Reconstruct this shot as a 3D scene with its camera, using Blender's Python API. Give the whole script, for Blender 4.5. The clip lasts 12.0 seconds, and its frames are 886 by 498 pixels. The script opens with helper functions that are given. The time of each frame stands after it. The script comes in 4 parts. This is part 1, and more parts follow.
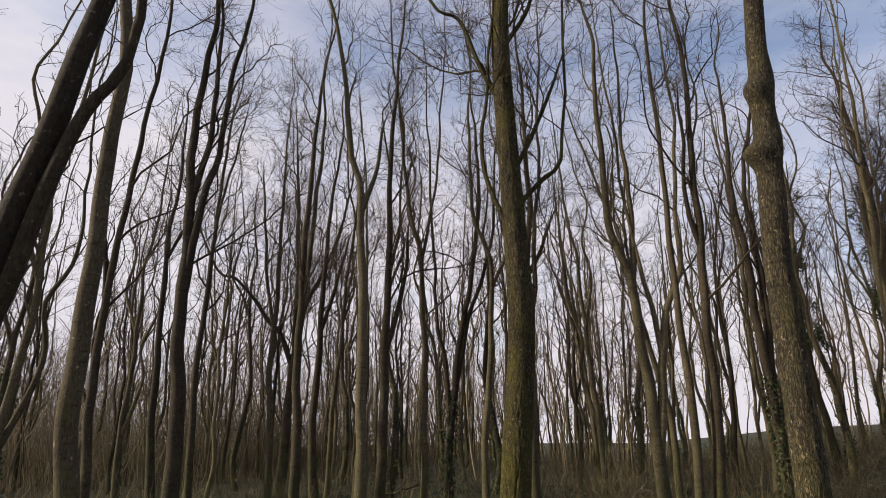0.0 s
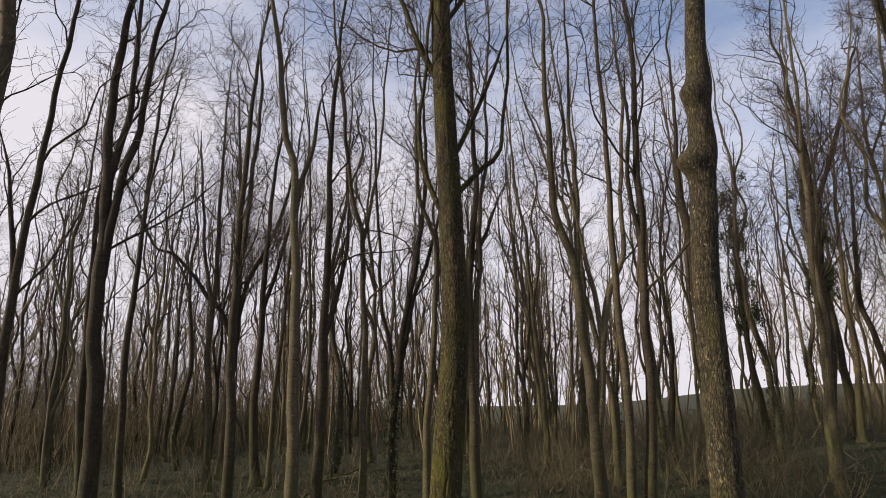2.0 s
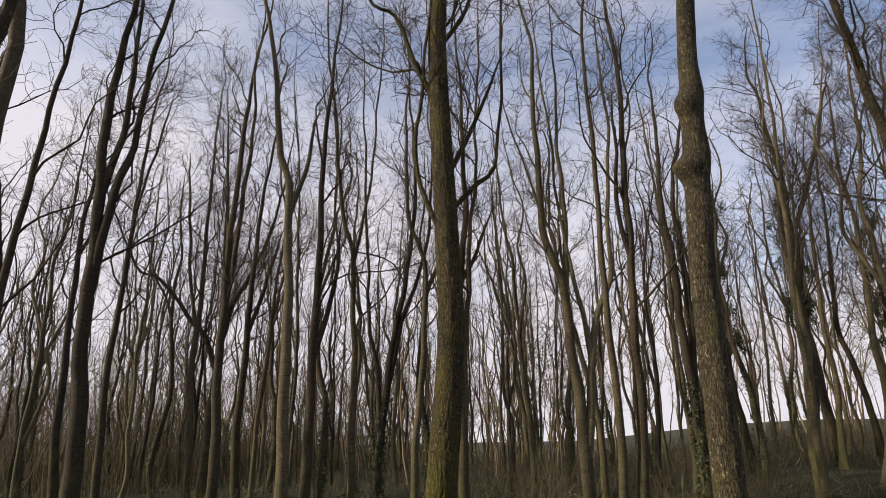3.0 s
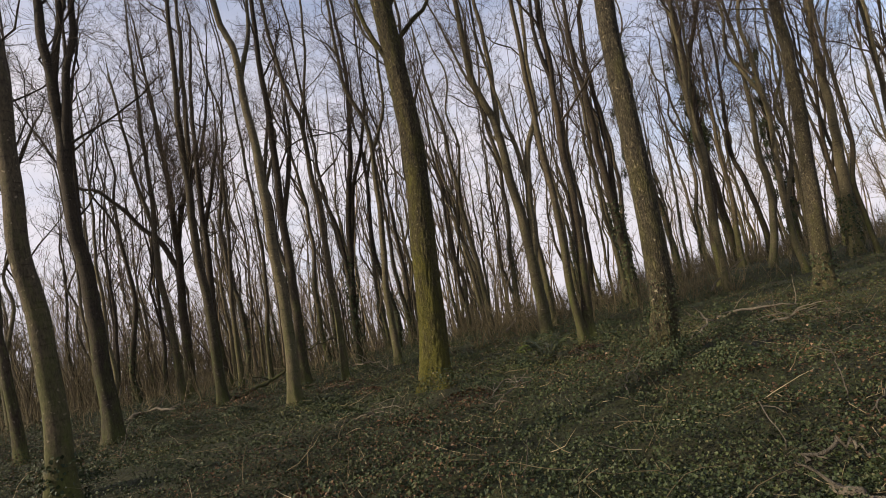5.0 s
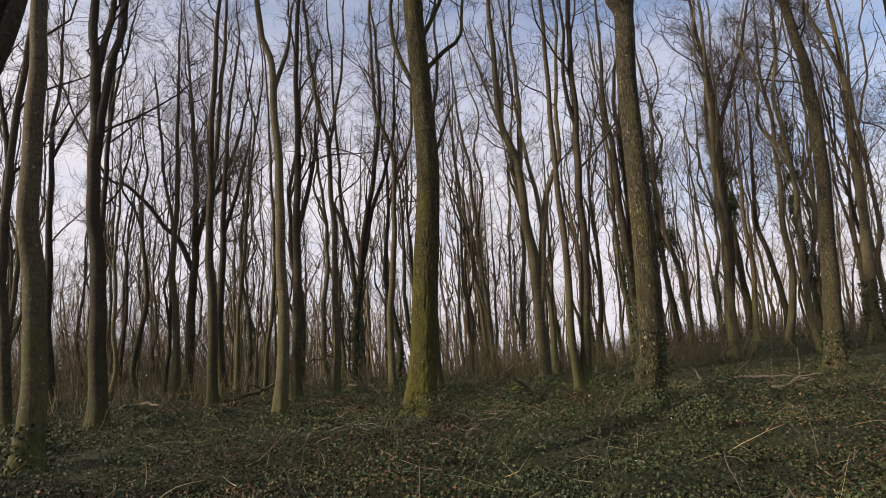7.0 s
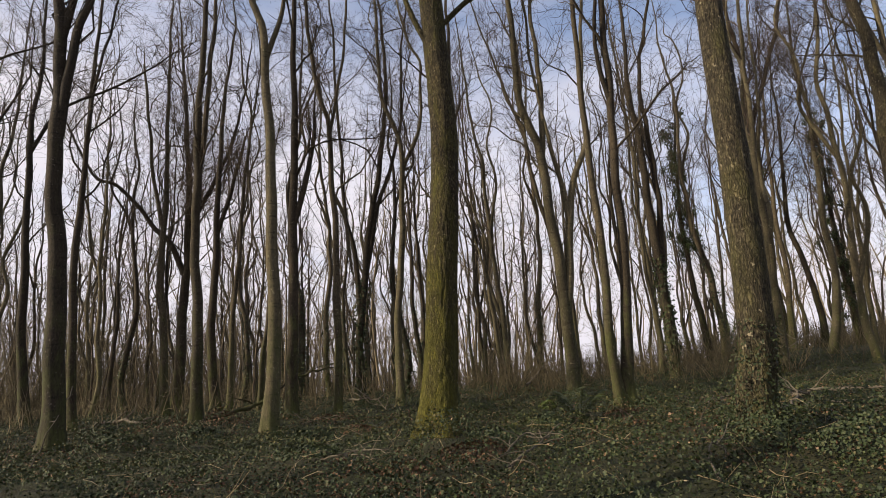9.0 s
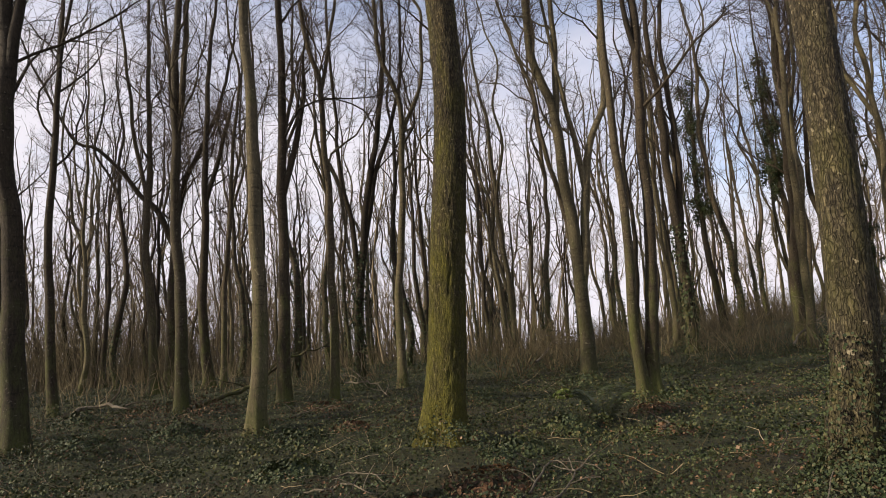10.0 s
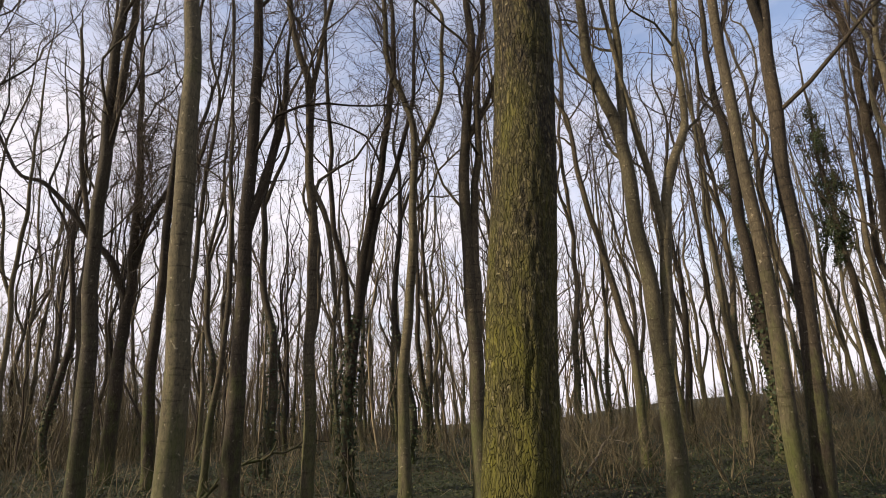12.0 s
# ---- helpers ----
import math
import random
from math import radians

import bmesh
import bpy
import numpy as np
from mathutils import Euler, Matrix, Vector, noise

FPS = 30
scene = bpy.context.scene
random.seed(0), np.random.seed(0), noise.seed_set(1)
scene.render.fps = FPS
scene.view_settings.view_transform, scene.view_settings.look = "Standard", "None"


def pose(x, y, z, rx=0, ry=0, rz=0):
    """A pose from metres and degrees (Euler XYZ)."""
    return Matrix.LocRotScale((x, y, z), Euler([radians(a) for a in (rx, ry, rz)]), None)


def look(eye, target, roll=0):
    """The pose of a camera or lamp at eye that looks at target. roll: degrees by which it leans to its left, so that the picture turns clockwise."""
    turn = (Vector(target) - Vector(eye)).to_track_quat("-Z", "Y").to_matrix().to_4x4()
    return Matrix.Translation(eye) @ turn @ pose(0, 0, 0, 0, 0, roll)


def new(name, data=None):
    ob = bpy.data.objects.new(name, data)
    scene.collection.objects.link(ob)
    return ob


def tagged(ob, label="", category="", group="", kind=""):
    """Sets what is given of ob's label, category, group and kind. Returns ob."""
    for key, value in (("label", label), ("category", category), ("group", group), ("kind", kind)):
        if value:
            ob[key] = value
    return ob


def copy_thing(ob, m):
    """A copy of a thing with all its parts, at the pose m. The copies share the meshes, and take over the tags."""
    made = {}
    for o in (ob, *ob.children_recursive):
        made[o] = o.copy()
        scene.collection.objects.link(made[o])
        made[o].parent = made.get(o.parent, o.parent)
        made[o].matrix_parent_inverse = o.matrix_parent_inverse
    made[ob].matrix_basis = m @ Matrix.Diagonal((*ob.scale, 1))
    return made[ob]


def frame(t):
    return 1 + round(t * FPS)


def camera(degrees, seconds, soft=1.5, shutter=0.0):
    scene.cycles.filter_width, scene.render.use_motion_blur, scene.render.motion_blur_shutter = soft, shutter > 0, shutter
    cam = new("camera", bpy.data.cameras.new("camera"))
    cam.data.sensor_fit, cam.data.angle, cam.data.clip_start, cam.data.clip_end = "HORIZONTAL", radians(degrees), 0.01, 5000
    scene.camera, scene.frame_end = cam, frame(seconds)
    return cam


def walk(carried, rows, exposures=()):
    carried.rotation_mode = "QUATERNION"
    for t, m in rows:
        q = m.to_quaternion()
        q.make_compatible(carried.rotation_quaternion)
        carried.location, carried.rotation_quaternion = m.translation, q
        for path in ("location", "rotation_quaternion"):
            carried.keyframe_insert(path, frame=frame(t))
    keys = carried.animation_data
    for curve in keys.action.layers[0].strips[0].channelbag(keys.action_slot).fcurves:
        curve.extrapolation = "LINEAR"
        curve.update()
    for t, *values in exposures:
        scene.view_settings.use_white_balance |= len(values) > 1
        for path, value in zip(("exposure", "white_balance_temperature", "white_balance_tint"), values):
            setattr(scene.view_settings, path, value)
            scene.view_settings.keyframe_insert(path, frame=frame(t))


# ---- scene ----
# ---- camera ----
PATH = [
    (0.0, (0.558, -1.031, 2.710), (0.522, 0.893, 3.254), -0.83),
    (0.5, (0.687, -1.056, 2.874), (0.668, 0.898, 3.302), 3.58),
    (1.0, (0.796, -1.090, 3.007), (0.861, 0.888, 3.290), -0.67),
    (1.5, (0.889, -0.928, 3.156), (0.980, 1.041, 3.493), -1.54),
    (2.0, (0.923, -0.759, 3.172), (1.029, 1.191, 3.601), -1.23),
    (2.5, (0.848, -0.706, 3.048), (0.988, 1.233, 3.518), -0.83),
    (2.7, (0.817, -0.689, 2.989), (0.968, 1.241, 3.491), -0.91),
    (4.3, (0.064, -1.528, 2.176), (0.319, 0.369, 2.758), -2.54),
    (4.5, (0.203, -1.477, 2.055), (0.448, 0.428, 2.613), -2.06),
    (4.7, (0.070, -1.585, 1.646), (0.377, 0.342, 2.081), -4.95),
    (5.0, (-0.162, -1.846, 1.202), (0.230, 0.104, 1.409), -11.11),
    (5.5, (-0.211, -2.048, 1.148), (0.164, -0.090, 1.312), -8.53),
    (6.0, (-0.094, -1.973, 1.167), (0.264, -0.026, 1.449), -4.82),
    (6.5, (-0.015, -1.746, 0.945), (0.331, 0.193, 1.293), -3.04),
    (6.7, (0.037, -1.950, 0.947), (0.378, -0.009, 1.291), -3.52),
    (8.3, (0.165, -0.706, 1.007), (0.493, 1.224, 1.419), -4.27),
    (8.5, (0.154, -0.517, 0.928), (0.483, 1.414, 1.332), -4.12),
    (9.0, (0.151, -0.242, 0.887), (0.469, 1.693, 1.282), -3.91),
    (9.5, (0.206, 0.236, 1.072), (0.528, 2.186, 1.376), -5.98),
    (10.0, (0.290, 0.758, 1.300), (0.595, 2.718, 1.562), -4.13),
    (10.5, (0.359, 1.562, 1.377), (0.641, 3.516, 1.692), -1.86),
    (11.0, (0.401, 2.329, 1.399), (0.682, 4.283, 1.723), -2.15),
    (11.3, (0.403, 2.871, 1.429), (0.682, 4.829, 1.730), -2.56),
    (11.5, (0.431, 3.214, 1.424), (0.720, 5.165, 1.755), -2.48),
    (11.8, (0.414, 3.675, 1.593), (0.723, 5.611, 1.986), -2.51),
    (12.0, (0.383, 4.081, 1.738), (0.701, 5.995, 2.224), -2.66),
]
cam = camera(74.8, 12.0, soft=0.9)
walk(cam, [(t, look(eye, target, roll)) for t, eye, target, roll in PATH],
     [(0.0, 0.10), (2.7, 0.14), (5.0, 0.18), (10.0, 0.30), (12.0, 0.42)])

# ---- sky and sun ----
SUN_TURN, SUN_UP = radians(-97), radians(25)   # measured from straight ahead, to the right
sun_way = Vector((math.sin(SUN_TURN) * math.cos(SUN_UP), math.cos(SUN_TURN) * math.cos(SUN_UP), math.sin(SUN_UP)))
sun = new("sun", bpy.data.lights.new("sun", "SUN"))
sun.data.energy, sun.data.angle, sun.data.color = 5.0, radians(1.0), (1.0, 0.86, 0.66)
sun.matrix_world = look((0, 0, 0), tuple(-sun_way)) 
sun.location = sun_way * 50

world = bpy.data.worlds.new("sky")
scene.world = world
world.use_nodes = True
wn, wl = world.node_tree.nodes, world.node_tree.links
wn.clear()
w_out = wn.new("ShaderNodeOutputWorld")
w_bg = wn.new("ShaderNodeBackground")
w_sky = wn.new("ShaderNodeTexSky")
w_sky.sky_type, w_sky.sun_disc = "NISHITA", False
w_sky.sun_elevation, w_sky.sun_rotation = SUN_UP, SUN_TURN
w_sky.air_density, w_sky.dust_density, w_sky.ozone_density = 1.0, 0.4, 4.0
w_co = wn.new("ShaderNodeTexCoord")
w_map = wn.new("ShaderNodeMapping")
w_map.inputs["Scale"].default_value = (1.0, 1.0, 2.6)
w_noise = wn.new("ShaderNodeTexNoise")
w_noise.inputs["Scale"].default_value, w_noise.inputs["Detail"].default_value, w_noise.inputs["Roughness"].default_value = 2.4, 7, 0.55
w_sep = wn.new("ShaderNodeSeparateXYZ")
w_low = wn.new("ShaderNodeMapRange")        # more cloud low over the land
w_low.inputs["From Min"].default_value, w_low.inputs["From Max"].default_value = 0.0, 0.62
w_low.inputs["To Min"].default_value, w_low.inputs["To Max"].default_value = 0.45, -0.12
w_add = wn.new("ShaderNodeMath")
w_ramp = wn.new("ShaderNodeValToRGB")
w_ramp.color_ramp.elements[0].position, w_ramp.color_ramp.elements[1].position = 0.36, 0.80
w_ramp.color_ramp.elements[0].color = (0.2, 0.2, 0.2, 1)
w_mix = wn.new("ShaderNodeMixRGB")
w_mix.inputs["Color2"].default_value = (5.0, 4.75, 5.15, 1)
wl.new(w_co.outputs["Generated"], w_map.inputs["Vector"])
wl.new(w_map.outputs["Vector"], w_noise.inputs["Vector"])
wl.new(w_co.outputs["Generated"], w_sep.inputs["Vector"])
wl.new(w_sep.outputs["Z"], w_low.inputs["Value"])
wl.new(w_noise.outputs["Fac"], w_add.inputs[0])
wl.new(w_low.outputs["Result"], w_add.inputs[1])
w_dot = wn.new("ShaderNodeVectorMath")
w_dot.operation = "DOT_PRODUCT"
w_dot.inputs[1].default_value = tuple(sun_way)
w_glow = wn.new("ShaderNodeMapRange")       # thicker haze on the sun's side
w_glow.inputs["From Min"].default_value, w_glow.inputs["From Max"].default_value = -0.1, 0.75
w_glow.inputs["To Min"].default_value, w_glow.inputs["To Max"].default_value = -0.02, 0.25
w_sum = wn.new("ShaderNodeMath")
wl.new(w_co.outputs["Generated"], w_dot.inputs[0])
wl.new(w_dot.outputs["Value"], w_glow.inputs["Value"])
wl.new(w_add.outputs["Value"], w_sum.inputs[0])
wl.new(w_glow.outputs["Result"], w_sum.inputs[1])
wl.new(w_sum.outputs["Value"], w_ramp.inputs["Fac"])
wl.new(w_ramp.outputs["Color"], w_mix.inputs["Fac"])
wl.new(w_sky.outputs["Color"], w_mix.inputs["Color1"])
wl.new(w_mix.outputs["Color"], w_bg.inputs["Color"])
w_bg.inputs["Strength"].default_value = 0.15
wl.new(w_bg.outputs["Background"], w_out.inputs["Surface"])


# ---- materials ----
def material(name, rough=0.85):
    m = bpy.data.materials.new(name)
    m.use_nodes = True
    n, l = m.node_tree.nodes, m.node_tree.links
    b = n["Principled BSDF"]
    b.inputs["Roughness"].default_value = rough
    b.inputs["Specular IOR Level"].default_value = 0.3
    return m, n, l, b


def ramp(n, stops):
    r = n.new("ShaderNodeValToRGB")
    r.color_ramp.elements[0].position, r.color_ramp.elements[0].color = stops[0][0], (*stops[0][1], 1)
    r.color_ramp.elements[1].position, r.color_ramp.elements[1].color = stops[-1][0], (*stops[-1][1], 1)
    for p, c in stops[1:-1]:
        r.color_ramp.elements.new(p).color = (*c, 1)
    return r


def noise_tex(n, l, co, scale, detail=4, rough=0.6, stretch=(1, 1, 1)):
    mp = n.new("ShaderNodeMapping")
    mp.inputs["Scale"].default_value = stretch
    tx = n.new("ShaderNodeTexNoise")
    tx.inputs["Scale"].default_value, tx.inputs["Detail"].default_value, tx.inputs["Roughness"].default_value = scale, detail, rough
    l.new(co, mp.inputs["Vector"])
    l.new(mp.outputs["Vector"], tx.inputs["Vector"])
    return tx


def mix(n, l, fac, a, b, how="MIX"):
    mx = n.new("ShaderNodeMixRGB")
    mx.blend_type = how
    for sock, v in ((mx.inputs["Fac"], fac), (mx.inputs["Color1"], a), (mx.inputs["Color2"], b)):
        if hasattr(v, "is_linked"):
            l.new(v, sock)
        else:
            sock.default_value = v if not isinstance(v, tuple) else (*v, 1)
    return mx.outputs["Color"]


def bark(name, dark, light, moss=(0.075, 0.085, 0.02), moss_low=0.5, moss_all=0.0, lichen=0.35, ridge=1.0, random_tone=0.5, grain=(48, 0.25), crack=0.35, plates=0.0):
    """Bark: long ridges, blotches, pale lichen spots, and moss that is thickest near the foot."""
    m, n, l, b = material(name, 0.9)
    co = n.new("ShaderNodeTexCoord").outputs["Object"]
    fine = noise_tex(n, l, co, grain[0], 9, 0.72, (1, 1, grain[1]))
    blot = noise_tex(n, l, co, 2.6, 8, 0.68, (1, 1, 0.45))
    mid = tuple((p + q) / 2 for p, q in zip(dark, light))
    r1 = ramp(n, [(0.30, tuple(c * (1 - 0.45 * crack) for c in mid)), (0.46, tuple(m + (d - m) * crack for m, d in zip(mid, dark))), (0.70, tuple(m + (q - m) * max(0.45, crack) for m, q in zip(mid, light)))])
    l.new(fine.outputs["Fac"], r1.inputs["Fac"])
    r2 = ramp(n, [(0.32, (0.58, 0.57, 0.55)), (0.5, (0.92, 0.92, 0.9)), (0.68, (1.2, 1.18, 1.1))])
    l.new(blot.outputs["Fac"], r2.inputs["Fac"])
    col = mix(n, l, 1.0, r1.outputs["Color"], r2.outputs["Color"], "MULTIPLY")
    split = noise_tex(n, l, co, 58, 5, 0.65, (1, 1, 0.3))
    rc = ramp(n, [(0.40, (1 - 0.7 * crack,) * 3), (0.50, (1.0, 1.0, 1.0)), (0.62, (1 + 0.3 * crack,) * 3)])
    l.new(split.outputs["Fac"], rc.inputs["Fac"])
    col = mix(n, l, 1.0, col, rc.outputs["Color"], "MULTIPLY")
    rings = noise_tex(n, l, co, 3.0, 5, 0.65, (1, 1, 7))          # dark scars running round the stem
    rr = ramp(n, [(0.36, (0.5, 0.48, 0.45)), (0.43, (1.0, 1.0, 1.0))])
    l.new(rings.outputs["Fac"], rr.inputs["Fac"])
    col = mix(n, l, 0.8, col, rr.outputs["Color"], "MULTIPLY")
    relief = fine.outputs["Fac"]
    if plates:
        mp = n.new("ShaderNodeMapping")
        mp.inputs["Scale"].default_value = (1, 1, 0.24)
        bent = n.new("ShaderNodeVectorMath")
        warp = noise_tex(n, l, co, 9, 3, 0.6, (1, 1, 0.6))
        wide = n.new("ShaderNodeVectorMath")
        wide.operation = "SCALE"
        wide.inputs["Scale"].default_value = 0.09
        l.new(warp.outputs["Color"], wide.inputs[0])
        l.new(co, mp.inputs["Vector"])
        l.new(mp.outputs["Vector"], bent.inputs[0])
        l.new(wide.outputs["Vector"], bent.inputs[1])
        edge, cell = n.new("ShaderNodeTexVoronoi"), n.new("ShaderNodeTexVoronoi")
        edge.feature = "DISTANCE_TO_EDGE"
        for v in (edge, cell):
            v.inputs["Scale"].default_value = 52
            l.new(bent.outputs["Vector"], v.inputs["Vector"])
        # Plates darker along their edges, each cell with its own random tone.
        re = ramp(n, [(0.02, (0.3, 0.28, 0.25)), (0.16, (1.0, 1.0, 1.0))])
        l.new(edge.outputs["Distance"], re.inputs["Fac"])
        tone = n.new("ShaderNodeSeparateXYZ")
        l.new(cell.outputs["Color"], tone.inputs["Vector"])
        rv = ramp(n, [(0.0, (0.62, 0.6, 0.56)), (0.7, (1.0, 1.0, 1.0)), (1.0, (1.55, 1.5, 1.4))])
        l.new(tone.outputs["X"], rv.inputs["Fac"])
        plate_tone = mix(n, l, 1.0, re.outputs["Color"], rv.outputs["Color"], "MULTIPLY")
        rc = n.new("ShaderNodeMixRGB")
        rc.inputs["Fac"].default_value = plates
        rc.inputs["Color1"].default_value = (1, 1, 1, 1)
        l.new(plate_tone, rc.inputs["Color2"])
        col = mix(n, l, 1.0, col, rc.outputs["Color"], "MULTIPLY")
        relief = mix(n, l, 0.35, re.outputs["Color"], fine.outputs["Fac"])
    spots = noise_tex(n, l, co, 21, 3, 0.5)
    rs = ramp(n, [(0.66, (0, 0, 0)), (0.70, (lichen, lichen, lichen))])
    l.new(spots.outputs["Fac"], rs.inputs["Fac"])
    col = mix(n, l, rs.outputs["Color"], col, tuple(min(1, c * 1.9 + 0.05) for c in light))
    # moss
    sep = n.new("ShaderNodeSeparateXYZ")
    l.new(co, sep.inputs["Vector"])
    mr = n.new("ShaderNodeMapRange")
    for k, v in (("From Min", 0.0), ("From Max", 3.2), ("To Min", moss_low), ("To Max", moss_all)):
        mr.inputs[k].default_value = v
    l.new(sep.outputs["Z"], mr.inputs["Value"])
    patch = noise_tex(n, l, co, 5, 5, 0.7, (1, 1, 0.35))
    add = n.new("ShaderNodeMath")
    add.inputs[1].default_value = 1.0
    l.new(patch.outputs["Fac"], add.inputs[0])
    l.new(mr.outputs["Result"], add.inputs[1])
    rm = ramp(n, [(0.62, (0, 0, 0)), (0.95, (0.9, 0.9, 0.9))])
    l.new(add.outputs["Value"], rm.inputs["Fac"])
    col = mix(n, l, rm.outputs["Color"], col, mix(n, l, 0.6, moss, mix(n, l, 1.0, moss, rc.outputs["Color"], "MULTIPLY")))
    info = n.new("ShaderNodeObjectInfo")
    rt = ramp(n, [(0.0, (1 - random_tone * 0.6,) * 3), (1.0, (1 + random_tone * 0.5, 1 + random_tone * 0.45, 1 + random_tone * 0.4))])
    l.new(info.outputs["Random"], rt.inputs["Fac"])
    col = mix(n, l, 1.0, col, rt.outputs["Color"], "MULTIPLY")
    l.new(col, b.inputs["Base Color"])
    bump = n.new("ShaderNodeBump")
    bump.inputs["Strength"].default_value, bump.inputs["Distance"].default_value = 1.0, 0.03 * ridge
    l.new(relief, bump.inputs["Height"])
    l.new(bump.outputs["Normal"], b.inputs["Normal"])
    return m


BARK_GREY = bark("grey_beech_bark", (0.04, 0.031, 0.019), (0.15, 0.12, 0.074), moss_low=0.36, moss_all=0.05, ridge=0.3, lichen=0.55, grain=(34, 0.45), crack=0.45)
BARK_PALE = bark("pale_beech_bark", (0.055, 0.045, 0.026), (0.2, 0.168, 0.1), moss_low=0.3, moss_all=0.05, lichen=0.5, ridge=0.25, grain=(30, 0.5), crack=0.4)
# Dark bark, its colour lowered further to stand in for shade on backlit trunks.
BARK_DARK = bark("dark_shaded_bark", (0.023, 0.017, 0.011), (0.085, 0.066, 0.041), moss_low=0.3, moss_all=0.03, ridge=0.4, lichen=0.55, grain=(38, 0.35), crack=0.5)
BARK_MOSS = bark("mossy_furrowed_bark", (0.034, 0.027, 0.012), (0.21, 0.168, 0.088), moss=(0.105, 0.098, 0.012), moss_low=0.48, moss_all=0.18, lichen=0.45, ridge=0.9, random_tone=0.0, grain=(80, 0.3), crack=0.8, plates=0.75)
BARK_KNOT = bark("rough_lichened_bark", (0.042, 0.034, 0.02), (0.215, 0.178, 0.108), moss=(0.085, 0.08, 0.02), moss_low=0.26, moss_all=0.1, lichen=0.5, ridge=0.6, random_tone=0.0, grain=(85, 0.32), crack=0.8, plates=0.7)


def twig_mat(name, stops):
    m, n, l, b = material(name, 0.85)
    info = n.new("ShaderNodeNewGeometry")
    r = ramp(n, stops)
    l.new(info.outputs["Random Per Island"], r.inputs["Fac"])
    l.new(r.outputs["Color"], b.inputs["Base Color"])
    return m


TWIG = twig_mat("twig_bark", [(0.0, (0.03, 0.022, 0.016)), (0.6, (0.058, 0.042, 0.029)), (1.0, (0.11, 0.08, 0.052))])
BRUSH = twig_mat("sapling_bark", [(0.0, (0.06, 0.048, 0.026)), (0.6, (0.118, 0.095, 0.052)), (1.0, (0.22, 0.176, 0.098))])
# Twig bark lightened in colour, as if sunlit, for the far trees.
SUNLIT_STEMS = twig_mat("sunlit_brown_stems", [(0.0, (0.07, 0.052, 0.032)), (0.6, (0.13, 0.1, 0.06)), (1.0, (0.24, 0.19, 0.115))])
STRAW = twig_mat("dry_stems", [(0.0, (0.10, 0.075, 0.04)), (0.7, (0.22, 0.17, 0.095)), (1.0, (0.38, 0.31, 0.2))])


def leaf_mat(name, stops, rough=0.55):
    m, n, l, b = material(name, rough)
    b.inputs["Specular IOR Level"].default_value = 0.2
    info = n.new("ShaderNodeNewGeometry")
    r = ramp(n, stops)
    l.new(info.outputs["Random Per Island"], r.inputs["Fac"])
    co = n.new("ShaderNodeTexCoord").outputs["Object"]
    tone = noise_tex(n, l, co, 0.6, 4, 0.6)
    rt = ramp(n, [(0.3, (0.6, 0.62, 0.6)), (0.7, (1.3, 1.25, 1.15))])
    l.new(tone.outputs["Fac"], rt.inputs["Fac"])
    l.new(mix(n, l, 1.0, r.outputs["Color"], rt.outputs["Color"], "MULTIPLY"), b.inputs["Base Color"])
    return m


IVY = leaf_mat("ivy_leaves", [(0.0, (0.018, 0.027, 0.012)), (0.5, (0.037, 0.052, 0.021)), (0.82, (0.062, 0.076, 0.031)), (0.93, (0.085, 0.09, 0.042)), (1.0, (0.12, 0.095, 0.05))])
LITTER = leaf_mat("fallen_beech_leaves", [(0.0, (0.045, 0.026, 0.015)), (0.6, (0.10, 0.055, 0.03)), (0.93, (0.17, 0.10, 0.06)), (1.0, (0.3, 0.21, 0.14))], 0.7)
GRASS = leaf_mat("woodland_grass", [(0.0, (0.035, 0.045, 0.015)), (0.6, (0.066, 0.074, 0.026)), (1.0, (0.125, 0.112, 0.05))], 0.6)
FERN = leaf_mat("fern_green", [(0.0, (0.04, 0.056, 0.014)), (1.0, (0.08, 0.096, 0.026))], 0.5)
YOUNG = leaf_mat("fresh_leaves", [(0.0, (0.055, 0.08, 0.014)), (1.0, (0.12, 0.15, 0.03))], 0.5)
DEADWOOD = bark("bleached_dead_wood", (0.085, 0.068, 0.05), (0.27, 0.235, 0.18), moss_low=0.0, lichen=0.2, random_tone=0.3)


def soil_mat():
    m, n, l, b = material("woodland_soil", 0.95)
    co = n.new("ShaderNodeTexCoord").outputs["Object"]
    a = noise_tex(n, l, co, 0.35, 6, 0.65)
    f = noise_tex(n, l, co, 9, 8, 0.7)
    ra = ramp(n, [(0.32, (0.042, 0.032, 0.017)), (0.45, (0.034, 0.036, 0.015)), (0.68, (0.026, 0.036, 0.012))])
    l.new(a.outputs["Fac"], ra.inputs["Fac"])
    rf = ramp(n, [(0.3, (0.35, 0.35, 0.35)), (0.75, (1.7, 1.55, 1.35))])
    l.new(f.outputs["Fac"], rf.inputs["Fac"])
    l.new(mix(n, l, 1.0, ra.outputs["Color"], rf.outputs["Color"], "MULTIPLY"), b.inputs["Base Color"])
    bump = n.new("ShaderNodeBump")
    bump.inputs["Strength"].default_value, bump.inputs["Distance"].default_value = 1.0, 0.06
    l.new(f.outputs["Fac"], bump.inputs["Height"])
    l.new(bump.outputs["Normal"], b.inputs["Normal"])
    return m


SOIL = soil_mat()


# ---- mesh helpers ----
def cross3(a, b):
    return np.stack([a[..., 1] * b[..., 2] - a[..., 2] * b[..., 1], a[..., 2] * b[..., 0] - a[..., 0] * b[..., 2], a[..., 0] * b[..., 1] - a[..., 1] * b[..., 0]], -1)


